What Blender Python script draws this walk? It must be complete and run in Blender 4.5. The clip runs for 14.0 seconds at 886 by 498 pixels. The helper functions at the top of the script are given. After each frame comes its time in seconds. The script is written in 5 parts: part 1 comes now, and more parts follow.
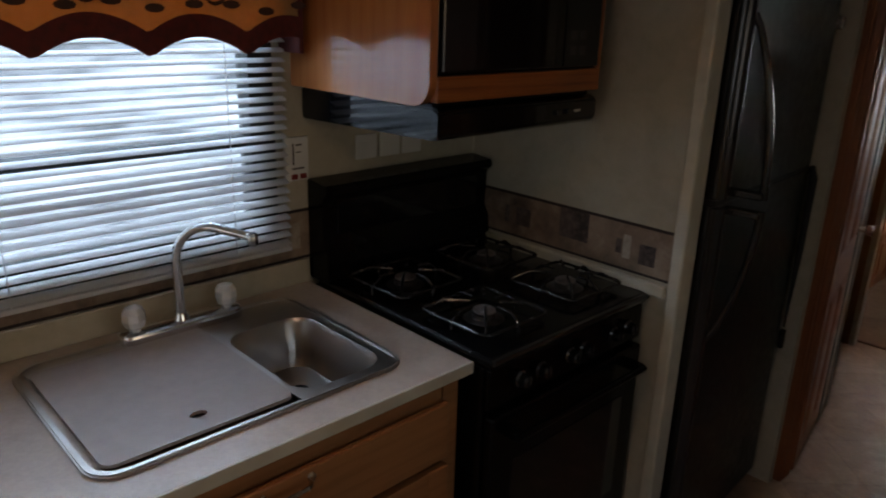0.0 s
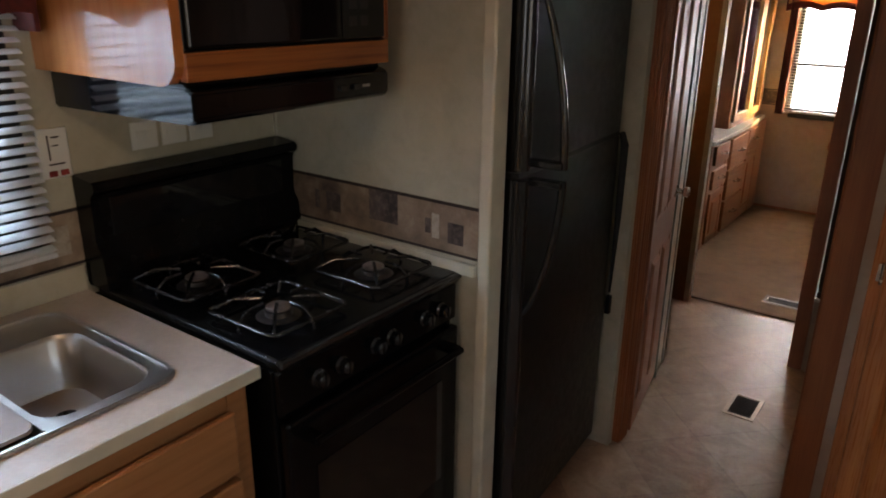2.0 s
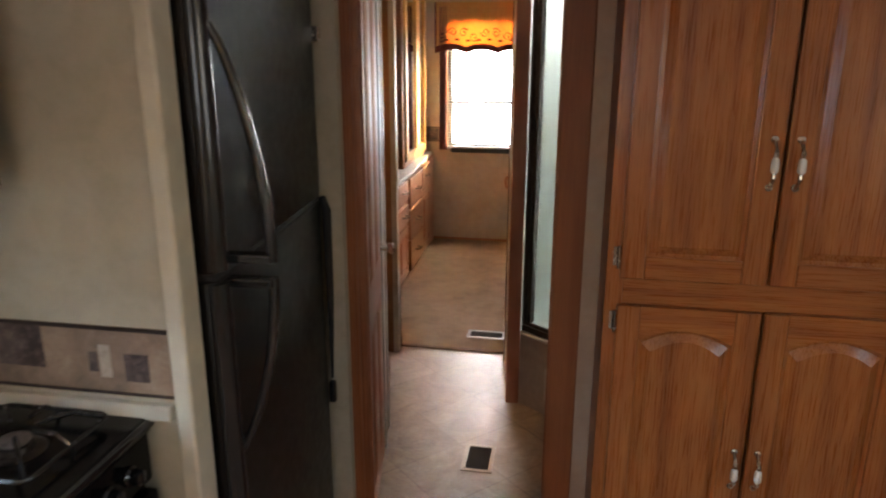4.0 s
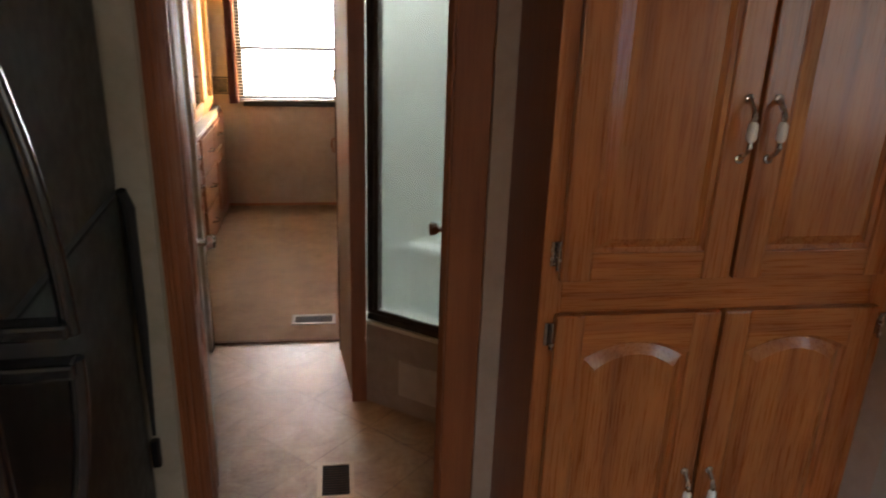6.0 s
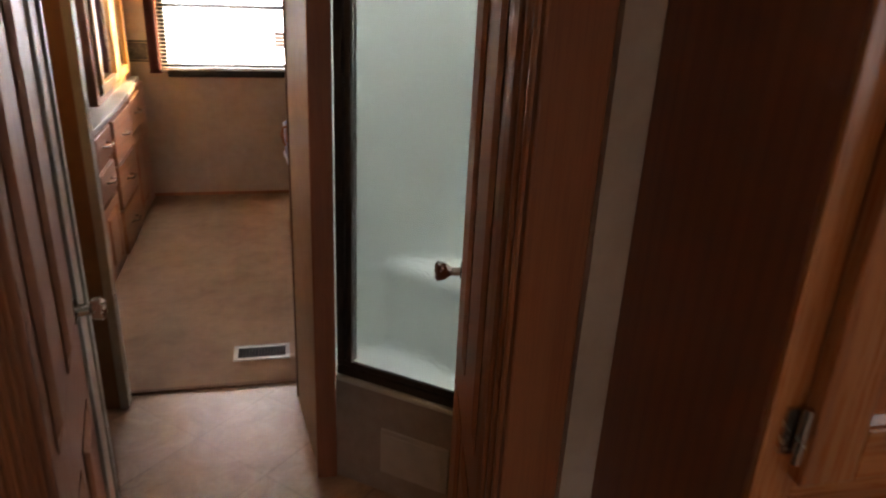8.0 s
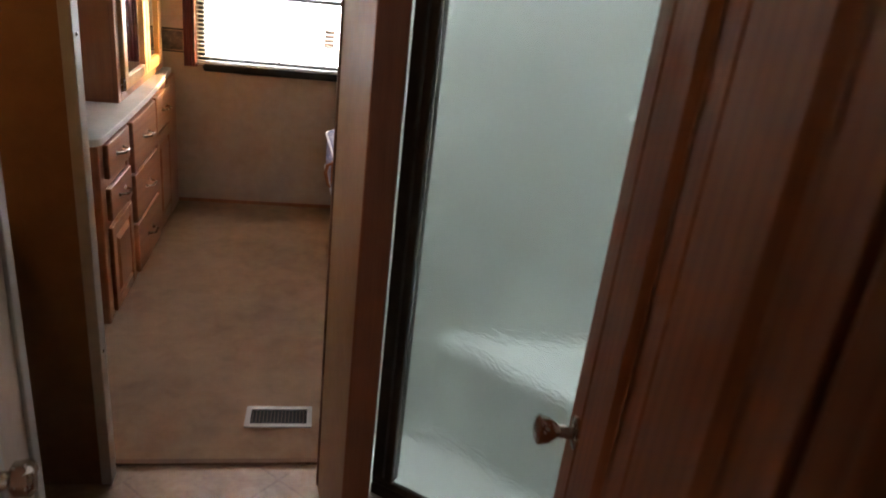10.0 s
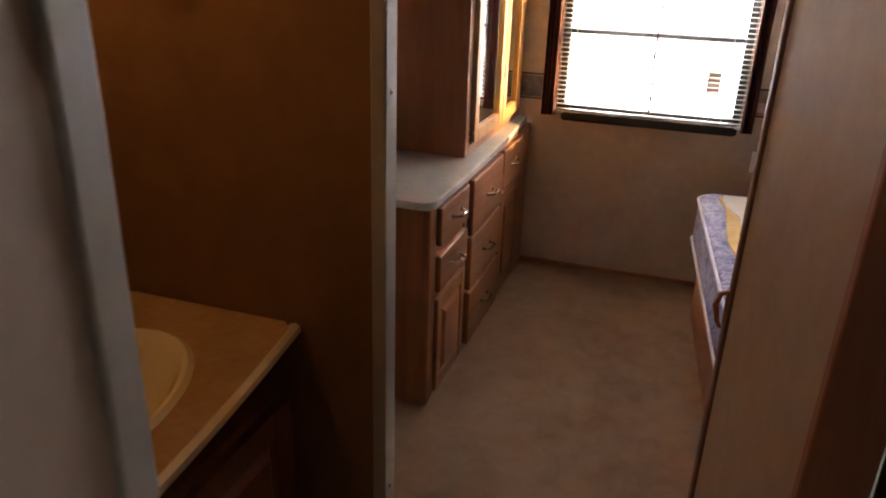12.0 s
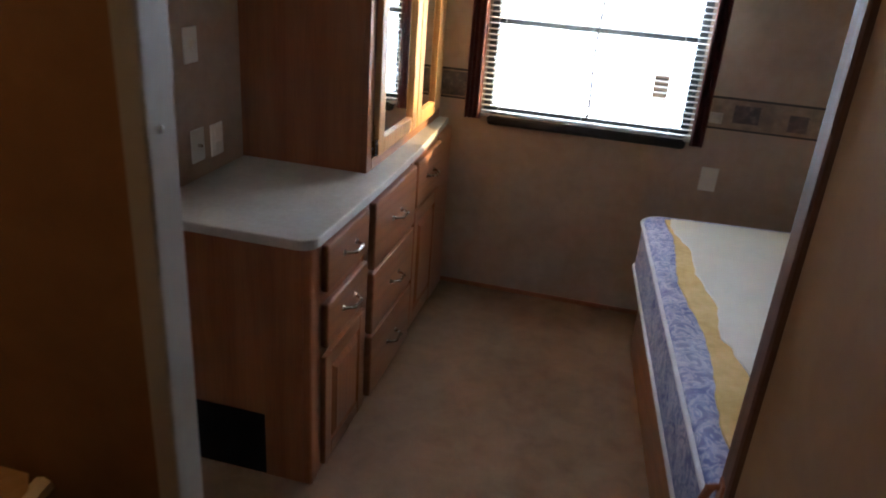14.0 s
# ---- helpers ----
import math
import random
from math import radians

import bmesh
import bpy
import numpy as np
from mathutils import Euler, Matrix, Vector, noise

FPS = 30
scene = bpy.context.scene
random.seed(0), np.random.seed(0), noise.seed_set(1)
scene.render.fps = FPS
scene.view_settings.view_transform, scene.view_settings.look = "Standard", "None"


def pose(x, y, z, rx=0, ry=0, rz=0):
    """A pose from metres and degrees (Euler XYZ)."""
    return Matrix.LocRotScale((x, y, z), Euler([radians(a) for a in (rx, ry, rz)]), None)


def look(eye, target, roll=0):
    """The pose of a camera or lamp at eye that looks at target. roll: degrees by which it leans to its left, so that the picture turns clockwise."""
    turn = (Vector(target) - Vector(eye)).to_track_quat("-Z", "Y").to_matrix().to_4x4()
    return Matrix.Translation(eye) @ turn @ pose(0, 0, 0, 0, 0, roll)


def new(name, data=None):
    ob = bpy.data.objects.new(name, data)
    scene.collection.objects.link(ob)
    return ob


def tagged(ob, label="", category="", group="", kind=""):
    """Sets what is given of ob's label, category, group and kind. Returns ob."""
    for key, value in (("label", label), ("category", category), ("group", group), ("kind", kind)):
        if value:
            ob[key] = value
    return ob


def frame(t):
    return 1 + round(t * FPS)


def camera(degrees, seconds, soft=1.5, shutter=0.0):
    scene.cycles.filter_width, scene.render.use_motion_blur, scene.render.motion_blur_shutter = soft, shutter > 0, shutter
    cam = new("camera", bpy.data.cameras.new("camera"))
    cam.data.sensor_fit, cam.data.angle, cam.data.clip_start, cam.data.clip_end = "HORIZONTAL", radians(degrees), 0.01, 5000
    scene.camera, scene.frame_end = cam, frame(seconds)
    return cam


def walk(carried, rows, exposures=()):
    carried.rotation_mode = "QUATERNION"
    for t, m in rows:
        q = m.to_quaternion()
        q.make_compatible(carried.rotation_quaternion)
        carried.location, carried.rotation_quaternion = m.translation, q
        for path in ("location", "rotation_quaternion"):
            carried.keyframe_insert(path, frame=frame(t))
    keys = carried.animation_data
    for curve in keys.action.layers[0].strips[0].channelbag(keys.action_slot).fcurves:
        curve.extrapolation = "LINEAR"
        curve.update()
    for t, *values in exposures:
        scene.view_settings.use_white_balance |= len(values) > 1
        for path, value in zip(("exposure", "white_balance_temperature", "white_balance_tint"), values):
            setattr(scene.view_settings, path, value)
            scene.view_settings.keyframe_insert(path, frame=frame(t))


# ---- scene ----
cam = camera(62.9, 14.0, soft=1.9, shutter=0.5)
PATH = [
    (0, (0.325, 0.038, 1.626), (-1.039, 1.358, 0.996), 1.7),
    (0.5, (0.365, 0.02, 1.627), (-0.91, 1.431, 1.008), 1.5),
    (1, (0.401, 0.039, 1.632), (-0.767, 1.529, 0.987), 0.8),
    (1.5, (0.404, 0.123, 1.611), (-0.693, 1.658, 0.948), 0.5),
    (2, (0.396, 0.252, 1.606), (-0.71, 1.776, 0.933), 0.7),
    (2.5, (0.375, 0.379, 1.589), (-0.75, 1.871, 0.876), 0.7),
    (3, (0.322, 0.449, 1.551), (-0.51, 2.068, 0.723), 1.0),
    (3.5, (0.193, 0.458, 1.603), (-0.313, 2.274, 0.934), 2.2),
    (3.7, (0.176, 0.489, 1.618), (-0.248, 2.361, 1.058), 1.4),
    (5.8, (-0.044, 1.049, 1.558), (0.14, 2.914, 0.858), 2.1),
    (6, (-0.087, 1.059, 1.572), (0.189, 2.916, 0.883), 1.9),
    (6.5, (-0.091, 1.201, 1.535), (0.253, 3.041, 0.831), 2.3),
    (7, (-0.028, 1.475, 1.514), (0.136, 3.316, 0.749), 1.8),
    (7.5, (-0.032, 1.643, 1.493), (0.168, 3.474, 0.713), 1.6),
    (8, (-0.123, 1.802, 1.49), (0.3, 3.598, 0.719), 2.8),
    (8.2, (-0.135, 1.858, 1.491), (0.329, 3.646, 0.727), 3.0),
    (10.3, (-0.139, 2.449, 1.477), (0.188, 4.26, 0.692), 7.5),
    (10.5, (-0.156, 2.526, 1.452), (0.096, 4.347, 0.666), 6.3),
    (11, (-0.285, 2.665, 1.448), (-0.458, 4.494, 0.658), 4.1),
    (11.5, (-0.257, 2.827, 1.418), (-0.762, 4.596, 0.634), 2.0),
    (12, (-0.208, 2.951, 1.421), (-0.786, 4.709, 0.662), 1.9),
    (12.5, (-0.231, 3.052, 1.409), (-0.639, 4.855, 0.648), 3.7),
    (13, (-0.299, 3.17, 1.412), (-0.526, 5.009, 0.66), 5.8),
    (13.5, (-0.305, 3.302, 1.399), (-0.579, 5.128, 0.63), 5.6),
    (14, (-0.251, 3.456, 1.394), (-0.657, 5.248, 0.602), 4.5),
]
EXPOSURE = [(0.0, 1.08, 6500, 14), (0.5, 0.88, 6500, 14), (1.0, 1.32, 6500, 14), (1.5, 1.77, 6500, 14), (2.0, 2.30, 6500, 14), (2.5, 2.48, 6500, 14), (3.0, 2.88, 6500, 13), (3.5, 3.08, 6500, 13), (6.0, 2.72, 6500, 14), (8.0, 2.58, 6500, 17), (10.5, 2.16, 6100, 14), (11.0, 1.92, 6700, 21), (11.5, 1.95, 6800, 22), (12.5, 1.94, 6300, 17), (13.5, 1.77, 5500, 9), (14.0, 1.75, 5200, 7)]
walk(cam, [(t, look(eye, target, roll)) for t, eye, target, roll in PATH], EXPOSURE)

# ---- light and sky ----
world = bpy.data.worlds.new("sky")
scene.world = world
world.use_nodes = True
wn = world.node_tree.nodes
wsky = wn.new("ShaderNodeTexSky")
wsky.sky_type = "NISHITA"
wsky.sun_disc = False
SUN_ELEV, SUN_AZ = 9.0, 60.0  # azimuth clockwise from +y
wsky.sun_elevation, wsky.sun_rotation = radians(SUN_ELEV), radians(SUN_AZ)
wn["Background"].inputs["Strength"].default_value = 0.05
world.node_tree.links.new(wsky.outputs["Color"], wn["Background"].inputs["Color"])
sun = bpy.data.lights.new("sun", "SUN")
sun.energy, sun.angle, sun.color = 5.0, radians(0.3), (1.0, 0.70, 0.27)
sun_ob = new("sun", sun)
sd = Vector((math.sin(radians(SUN_AZ)) * math.cos(radians(SUN_ELEV)), math.cos(radians(SUN_AZ)) * math.cos(radians(SUN_ELEV)), math.sin(radians(SUN_ELEV))))
sun_ob.matrix_world = look(sd * 20, (0, 0, 0))


def area(name, eye, target, sx, sy, power, color):
    d = bpy.data.lights.new(name, "AREA")
    d.shape, d.size, d.size_y, d.energy, d.color = "RECTANGLE", sx, sy, power, color
    o = new(name, d)
    o.matrix_world = look(eye, target)
    return o


# sky light standing in the openings: sink window, bedroom window, shower skylight, and an unseen rear opening added as
# fill; the warm lamp over the vanity
area("sink_window_light", (-1.72, 0.34, 1.98), (-0.80, 0.34, 1.10), 1.70, 0.60, 18.5, (0.60, 0.80, 1.0))
area("slide_window_light", (1.99, 0.55, 1.36), (0.0, 0.75, 1.15), 1.3, 0.62, 0.65, (0.86, 0.93, 1.0))
area("rear_fill_light", (-0.1, -2.62, 1.35), (-0.1, 0, 1.1), 1.2, 0.7, 1.1, (0.90, 0.95, 1.0))
area("bedroom_window_light", (-0.95, 6.60, 2.18), (-0.10, 5.55, 0.55), 0.3, 0.45, 150, (0.95, 0.97, 1.0))
area("skylight_light", (0.16, 3.84, 2.18), (0.16, 3.90, 0), 0.26, 0.18, 1.75, (0.93, 0.97, 1.0))
area("ceiling_bulb", (-0.25, 0.35, 1.955), (-0.25, 0.35, 0), 0.16, 0.16, 0.62, (1.0, 0.68, 0.44))
area("vanity_bulb", (-1.12, 3.75, 1.72), (-0.95, 3.75, 0.6), 0.30, 0.06, 0.36, (1.0, 0.55, 0.18))


# ---- materials ----
def shader(name):
    m = bpy.data.materials.new(name)
    m.use_nodes = True
    return m, m.node_tree.nodes, m.node_tree.links, m.node_tree.nodes["Principled BSDF"]


def ramp(nodes, links, fac, stops):
    r = nodes.new("ShaderNodeValToRGB")
    while len(r.color_ramp.elements) < len(stops):
        r.color_ramp.elements.new(0.5)
    for e, (p, c) in zip(r.color_ramp.elements, stops):
        e.position, e.color = p, (*c, 1)
    links.new(fac, r.inputs["Fac"])
    return r.outputs["Color"]


def texco(nodes, links, scale, rot=(0, 0, 0)):
    c = nodes.new("ShaderNodeTexCoord")
    mp = nodes.new("ShaderNodeMapping")
    mp.inputs["Scale"].default_value = scale
    mp.inputs["Rotation"].default_value = [radians(a) for a in rot]
    links.new(c.outputs["Object"], mp.inputs["Vector"])
    return mp.outputs["Vector"]


def noise_tex(nodes, links, vec, scale, detail=4.0, rough=0.55, dist=0.0):
    n = nodes.new("ShaderNodeTexNoise")
    n.inputs["Scale"].default_value = scale
    n.inputs["Detail"].default_value = detail
    n.inputs["Roughness"].default_value = rough
    n.inputs["Distortion"].default_value = dist
    links.new(vec, n.inputs["Vector"])
    return n.outputs["Fac"]


def bump(nodes, links, height, bsdf, strength, distance=0.002):
    b = nodes.new("ShaderNodeBump")
    b.inputs["Strength"].default_value = strength
    b.inputs["Distance"].default_value = distance
    links.new(height, b.inputs["Height"])
    links.new(b.outputs["Normal"], bsdf.inputs["Normal"])


def mixc(nodes, links, fac, a, b, mode="MIX"):
    m = nodes.new("ShaderNodeMix")
    m.data_type, m.blend_type = "RGBA", mode
    ins = {s.identifier: s for s in m.inputs}
    for key, v in (("Factor_Float", fac), ("A_Color", a), ("B_Color", b)):
        if isinstance(v, (int, float)):
            ins[key].default_value = v
        elif isinstance(v, tuple):
            ins[key].default_value = (*v, 1)
        else:
            links.new(v, ins[key])
    return {s.identifier: s for s in m.outputs}["Result_Color"]


def wood(name, dark, mid, light, axis="z", rough=0.38, fine=1.0):
    m, n, l, b = shader(name)
    s = {"z": (9, 9, 0.7), "y": (9, 0.7, 9), "x": (0.7, 9, 9)}[axis]
    v = texco(n, l, s)
    g = noise_tex(n, l, v, 2.2, 3, 0.5, 1.2)
    f = noise_tex(n, l, texco(n, l, tuple(14 * c if c > 1 else 4 * c for c in s)), 3.0 * fine, 3, 0.6)
    broad = noise_tex(n, l, texco(n, l, (1, 1, 1)), 2.3, 2)
    wv = n.new("ShaderNodeTexWave")
    wv.wave_type = "RINGS"
    wv.rings_direction = "SPHERICAL"
    wv.inputs["Scale"].default_value = 1.5
    wv.inputs["Distortion"].default_value = 7.0
    wv.inputs["Detail"].default_value = 2.5
    wv.inputs["Detail Scale"].default_value = 0.45
    oi = n.new("ShaderNodeObjectInfo")
    sh = n.new("ShaderNodeVectorMath")
    sh.operation = "ADD"
    l.new(v, sh.inputs[0])
    mul = n.new("ShaderNodeMath")
    mul.operation = "MULTIPLY"
    mul.inputs[1].default_value = 2.5
    l.new(oi.outputs["Random"], mul.inputs[0])
    l.new(mul.outputs[0], sh.inputs[1])
    l.new(sh.outputs[0], wv.inputs["Vector"])
    col = ramp(n, l, g, [(0.30, dark), (0.5, mid), (0.72, light)])
    col = mixc(n, l, 0.38, col, ramp(n, l, wv.outputs["Fac"], [(0.04, dark), (0.24, mid), (0.6, light)]))
    col = mixc(n, l, 0.27, col, ramp(n, l, f, [(0.38, dark), (0.56, light)]))
    col = mixc(n, l, 0.25, col, ramp(n, l, broad, [(0.3, dark), (0.7, light)]))
    l.new(col, b.inputs["Base Color"])
    l.new(ramp(n, l, f, [(0.3, (rough - 0.06,) * 3), (0.7, (rough + 0.1,) * 3)]), b.inputs["Roughness"])
    bump(n, l, f, b, 0.12, 0.001)
    return m


def plain(name, color, rough=0.5, metal=0.0, vary=0.12, scale=12.0, relief=0.06, coat=0.0):
    m, n, l, b = shader(name)
    v = texco(n, l, (1, 1, 1))
    f = noise_tex(n, l, v, scale, 5)
    g = noise_tex(n, l, v, scale * 9, 3)
    lo, hi = tuple(c * (1 - vary) for c in color), tuple(min(1, c * (1 + vary)) for c in color)
    l.new(ramp(n, l, f, [(0.3, lo), (0.7, hi)]), b.inputs["Base Color"])
    l.new(ramp(n, l, f, [(0.3, (max(0.02, rough - 0.05),) * 3), (0.7, (rough + 0.07,) * 3)]), b.inputs["Roughness"])
    b.inputs["Metallic"].default_value = metal
    b.inputs["Coat Weight"].default_value = coat
    if relief:
        bump(n, l, g, b, relief, 0.001)
    return m


def mottled(name, stops, scale, rough, relief=0.2, weave=0.0):
    m, n, l, b = shader(name)
    v = texco(n, l, (1, 1, 1))
    f = noise_tex(n, l, v, scale, 6, 0.62, 0.4)
    g = noise_tex(n, l, v, scale * 0.16, 2)
    h = noise_tex(n, l, v, scale * 11, 3)
    col = ramp(n, l, f, stops)
    col = mixc(n, l, 0.4, col, ramp(n, l, g, [(0.38, stops[0][1]), (0.62, stops[-1][1])]))
    l.new(col, b.inputs["Base Color"])
    b.inputs["Roughness"].default_value = rough
    bump(n, l, h, b, relief, 0.001)
    return m


OAK_C = ((0.14, 0.034, 0.008), (0.33, 0.100, 0.023), (0.46, 0.165, 0.044))
OAK = wood("oak", *OAK_C, "z", 0.28)
for ok in (OAK,):
    ok.node_tree.nodes["Principled BSDF"].inputs["Coat Weight"].default_value = 0.35
    ok.node_tree.nodes["Principled BSDF"].inputs["Coat Roughness"].default_value = 0.14
OAK_Y = wood("oak_along_y", *OAK_C, "y")
OAK_X = wood("oak_along_x", *OAK_C, "x", 0.28)
CABINET = wood("red_oak_veneer", (0.14, 0.030, 0.010), (0.20, 0.050, 0.015), (0.26, 0.075, 0.024))
# wardrobe oak made paler: the yellow sunlight is put into its colour
SUNLIT_OAK = wood("sunlit_oak", (0.34, 0.145, 0.040), (0.48, 0.245, 0.070), (0.58, 0.31, 0.10), "z", 0.45)
TRIM_WOOD = wood("trim_oak", (0.18, 0.052, 0.016), (0.29, 0.094, 0.030), (0.36, 0.130, 0.047), "z", 0.5)
DRESSER = wood("dresser_veneer", (0.22, 0.070, 0.027), (0.32, 0.115, 0.045), (0.40, 0.160, 0.065))
DOOR_WOOD = wood("door_wood", (0.20, 0.068, 0.031), (0.29, 0.107, 0.050), (0.36, 0.143, 0.070), "z", 0.52)
PALE_CAB = wood("pale_cabinet", (0.26, 0.105, 0.035), (0.36, 0.155, 0.055), (0.43, 0.20, 0.08), "y", 0.45)
PANEL_BROWN = mottled("brown_panel", [(0.3, (0.17, 0.078, 0.03)), (0.5, (0.21, 0.10, 0.038)), (0.7, (0.25, 0.125, 0.05))], 14, 0.5)
WALLPAPER = mottled("wallpaper", [(0.3, (0.40, 0.36, 0.27)), (0.5, (0.47, 0.43, 0.33)), (0.72, (0.53, 0.49, 0.39))], 22, 0.6)
WALL_TAN = mottled("wallpaper_tan", [(0.3, (0.37, 0.265, 0.195)), (0.5, (0.42, 0.31, 0.23)), (0.72, (0.47, 0.355, 0.27))], 22, 0.6)
CREAM = plain("cream_trim", (0.60, 0.56, 0.45), 0.45)
GREY_TRIM = plain("grey_trim", (0.37, 0.335, 0.285), 0.5)
CEIL = plain("ceiling_white", (0.72, 0.70, 0.65), 0.7)
LAMINATE = mottled("laminate", [(0.3, (0.42, 0.345, 0.285)), (0.5, (0.48, 0.395, 0.33)), (0.7, (0.54, 0.45, 0.38))], 90, 0.35, 0.05)
LAM_EDGE = plain("laminate_edge", (0.58, 0.55, 0.46), 0.35)
BOARD = plain("cutting_board", (0.37, 0.32, 0.295), 0.42, 0, 0.08, 30)
STEEL = plain("brushed_steel", (0.47, 0.445, 0.42), 0.33, 1.0, 0.04, 6, 0)
CHROME = plain("chrome", (0.80, 0.80, 0.81), 0.10, 1.0, 0.03, 30, 0)
NICKEL = plain("worn_nickel", (0.56, 0.52, 0.47), 0.24, 1.0, 0.1, 60, 0.02)
WINDOW_BLACK = plain("window_black", (0.012, 0.012, 0.012), 0.6, 0, 0.2, 30, 0.02)
BRONZE = plain("bronze_frame", (0.055, 0.04, 0.03), 0.35, 0.6, 0.2, 30, 0.02)
BLACK = plain("black_enamel", (0.0045, 0.0045, 0.005), 0.17, 0, 0.25, 20, 0.02)
BLACK.node_tree.nodes["Principled BSDF"].inputs["Specular IOR Level"].default_value = 0.16
BLACK_GLASS = plain("black_glass", (0.006, 0.006, 0.007), 0.06, 0, 0.2, 10, 0)
IRON = plain("cast_iron", (0.016, 0.016, 0.017), 0.22, 0, 0.3, 60, 0.15)
IRON.node_tree.nodes["Principled BSDF"].inputs["Specular IOR Level"].default_value = 0.6
BOWL = plain("burner_bowl", (0.085, 0.075, 0.07), 0.38, 0.9, 0.5, 40, 0.1)
BURNER_CAP = plain("burner_cap", (0.30, 0.25, 0.23), 0.42, 0.7, 0.4, 50, 0.1)
EDGE_TRIM = wood("dark_edge_trim", (0.07, 0.032, 0.018), (0.11, 0.052, 0.030), (0.15, 0.075, 0.045), "z", 0.6)
BLACK_PANEL = plain("fridge_black", (0.008, 0.0068, 0.006), 0.36, 0, 0.3, 35, 0.25)
BLACK_GLOSS = plain("black_gloss", (0.012, 0.013, 0.015), 0.16, 0, 0.2, 30, 0)
BLACK_GLOSS.node_tree.nodes["Principled BSDF"].inputs["Specular IOR Level"].default_value = 0.8
BLACK_PANEL.node_tree.nodes["Principled BSDF"].inputs["Specular IOR Level"].default_value = 0.18
RUBBER = plain("black_rubber", (0.014, 0.014, 0.014), 0.7, 0, 0.2, 40, 0.1)
WHITE_PLASTIC = plain("white_plastic", (0.74, 0.73, 0.69), 0.38, 0, 0.04)
BLIND = plain("white_blind", (0.78, 0.80, 0.82), 0.35, 0, 0.03, 20, 0)
BLIND_DARK = plain("pale_blind", (0.74, 0.72, 0.68), 0.45, 0, 0.05, 20, 0)
BURGUNDY = plain("burgundy_fabric", (0.09, 0.013, 0.012), 0.85, 0, 0.3, 60, 0.4)
RED_PLASTIC = plain("red_plastic", (0.20, 0.02, 0.015), 0.4)
SHOWER_WHITE = plain("shower_white", (0.80, 0.83, 0.78), 0.25, 0, 0.04, 4, 0.02)
VANITY_TOP = plain("vanity_cream", (0.66, 0.52, 0.32), 0.2, 0, 0.04, 20, 0.02)
VANITY_LAM = mottled("vanity_laminate", [(0.3, (0.32, 0.18, 0.07)), (0.5, (0.38, 0.22, 0.09)), (0.7, (0.44, 0.26, 0.12))], 60, 0.22, 0.05)
DARK_LINE = plain("dark_line", (0.026, 0.013, 0.010), 0.6)
# near-black for voids, also for the painted shade at the dresser's foot
VOID_AND_SHADE = plain("void_and_shade", (0.012, 0.010, 0.009), 0.9)
FOAM = mottled("yellow_foam", [(0.3, (0.52, 0.36, 0.12)), (0.5, (0.62, 0.46, 0.18)), (0.7, (0.70, 0.54, 0.26))], 40, 0.9, 0.6)
SHEET = plain("white_sheet", (0.66, 0.66, 0.62), 0.85, 0, 0.05, 6, 0.2)
PAPER = plain("brown_label", (0.26, 0.17, 0.11), 0.7)
PIPING = plain("white_piping", (0.62, 0.62, 0.70), 0.7)
ASPHALT = plain("asphalt", (0.05, 0.05, 0.05), 0.9, 0, 0.3, 3)


def clear_glass(name, rough=0.0, color=(1, 1, 1)):
    m, n, l, b = shader(name)
    b.inputs["Base Color"].default_value = (*color, 1)
    b.inputs["Transmission Weight"].default_value = 1.0
    b.inputs["Roughness"].default_value = rough
    b.inputs["IOR"].default_value = 1.45
    return m, n, l, b


GLASS = clear_glass("window_glass")[0]
ACRYLIC, acn, acl, acb = clear_glass("acrylic", 0.25, (0.93, 0.95, 0.97))
acb.inputs["Transmission Weight"].default_value = 0.45
FROST, fn, fl, fb = clear_glass("obscure_glass", 0.15, (0.86, 0.92, 0.90))
bump(fn, fl, noise_tex(fn, fl, texco(fn, fl, (1, 1, 1)), 60, 3), fb, 0.35, 0.003)
MIRROR = plain("mirror", (0.80, 0.80, 0.80), 0.03, 1.0, 0.01, 4, 0)

for blm in (BLIND, BLIND_DARK):
    bt = blm.node_tree
    btr = bt.nodes.new("ShaderNodeBsdfTranslucent")
    btr.inputs["Color"].default_value = (0.80, 0.80, 0.80, 1)
    bmx = bt.nodes.new("ShaderNodeMixShader")
    bmx.inputs["Fac"].default_value = 0.45 if blm is BLIND else 0.06
    bt.links.new(bt.nodes["Principled BSDF"].outputs[0], bmx.inputs[1])
    bt.links.new(btr.outputs[0], bmx.inputs[2])
    bt.links.new(bmx.outputs[0], bt.nodes["Material Output"].inputs["Surface"])

# printed wall border: marbled tile-look paper
BORDER = mottled("border_paper", [(0.28, (0.09, 0.058, 0.040)), (0.5, (0.25, 0.160, 0.108)), (0.70, (0.40, 0.31, 0.225))], 20, 0.55)
MOTIF = mottled("border_motif", [(0.3, (0.03, 0.02, 0.02)), (0.5, (0.06, 0.038, 0.036)), (0.7, (0.20, 0.15, 0.12))], 60, 0.55)
MOTIF_PALE = mottled("border_motif_pale", [(0.3, (0.25, 0.19, 0.14)), (0.5, (0.45, 0.38, 0.30)), (0.7, (0.55, 0.48, 0.40))], 60, 0.55)


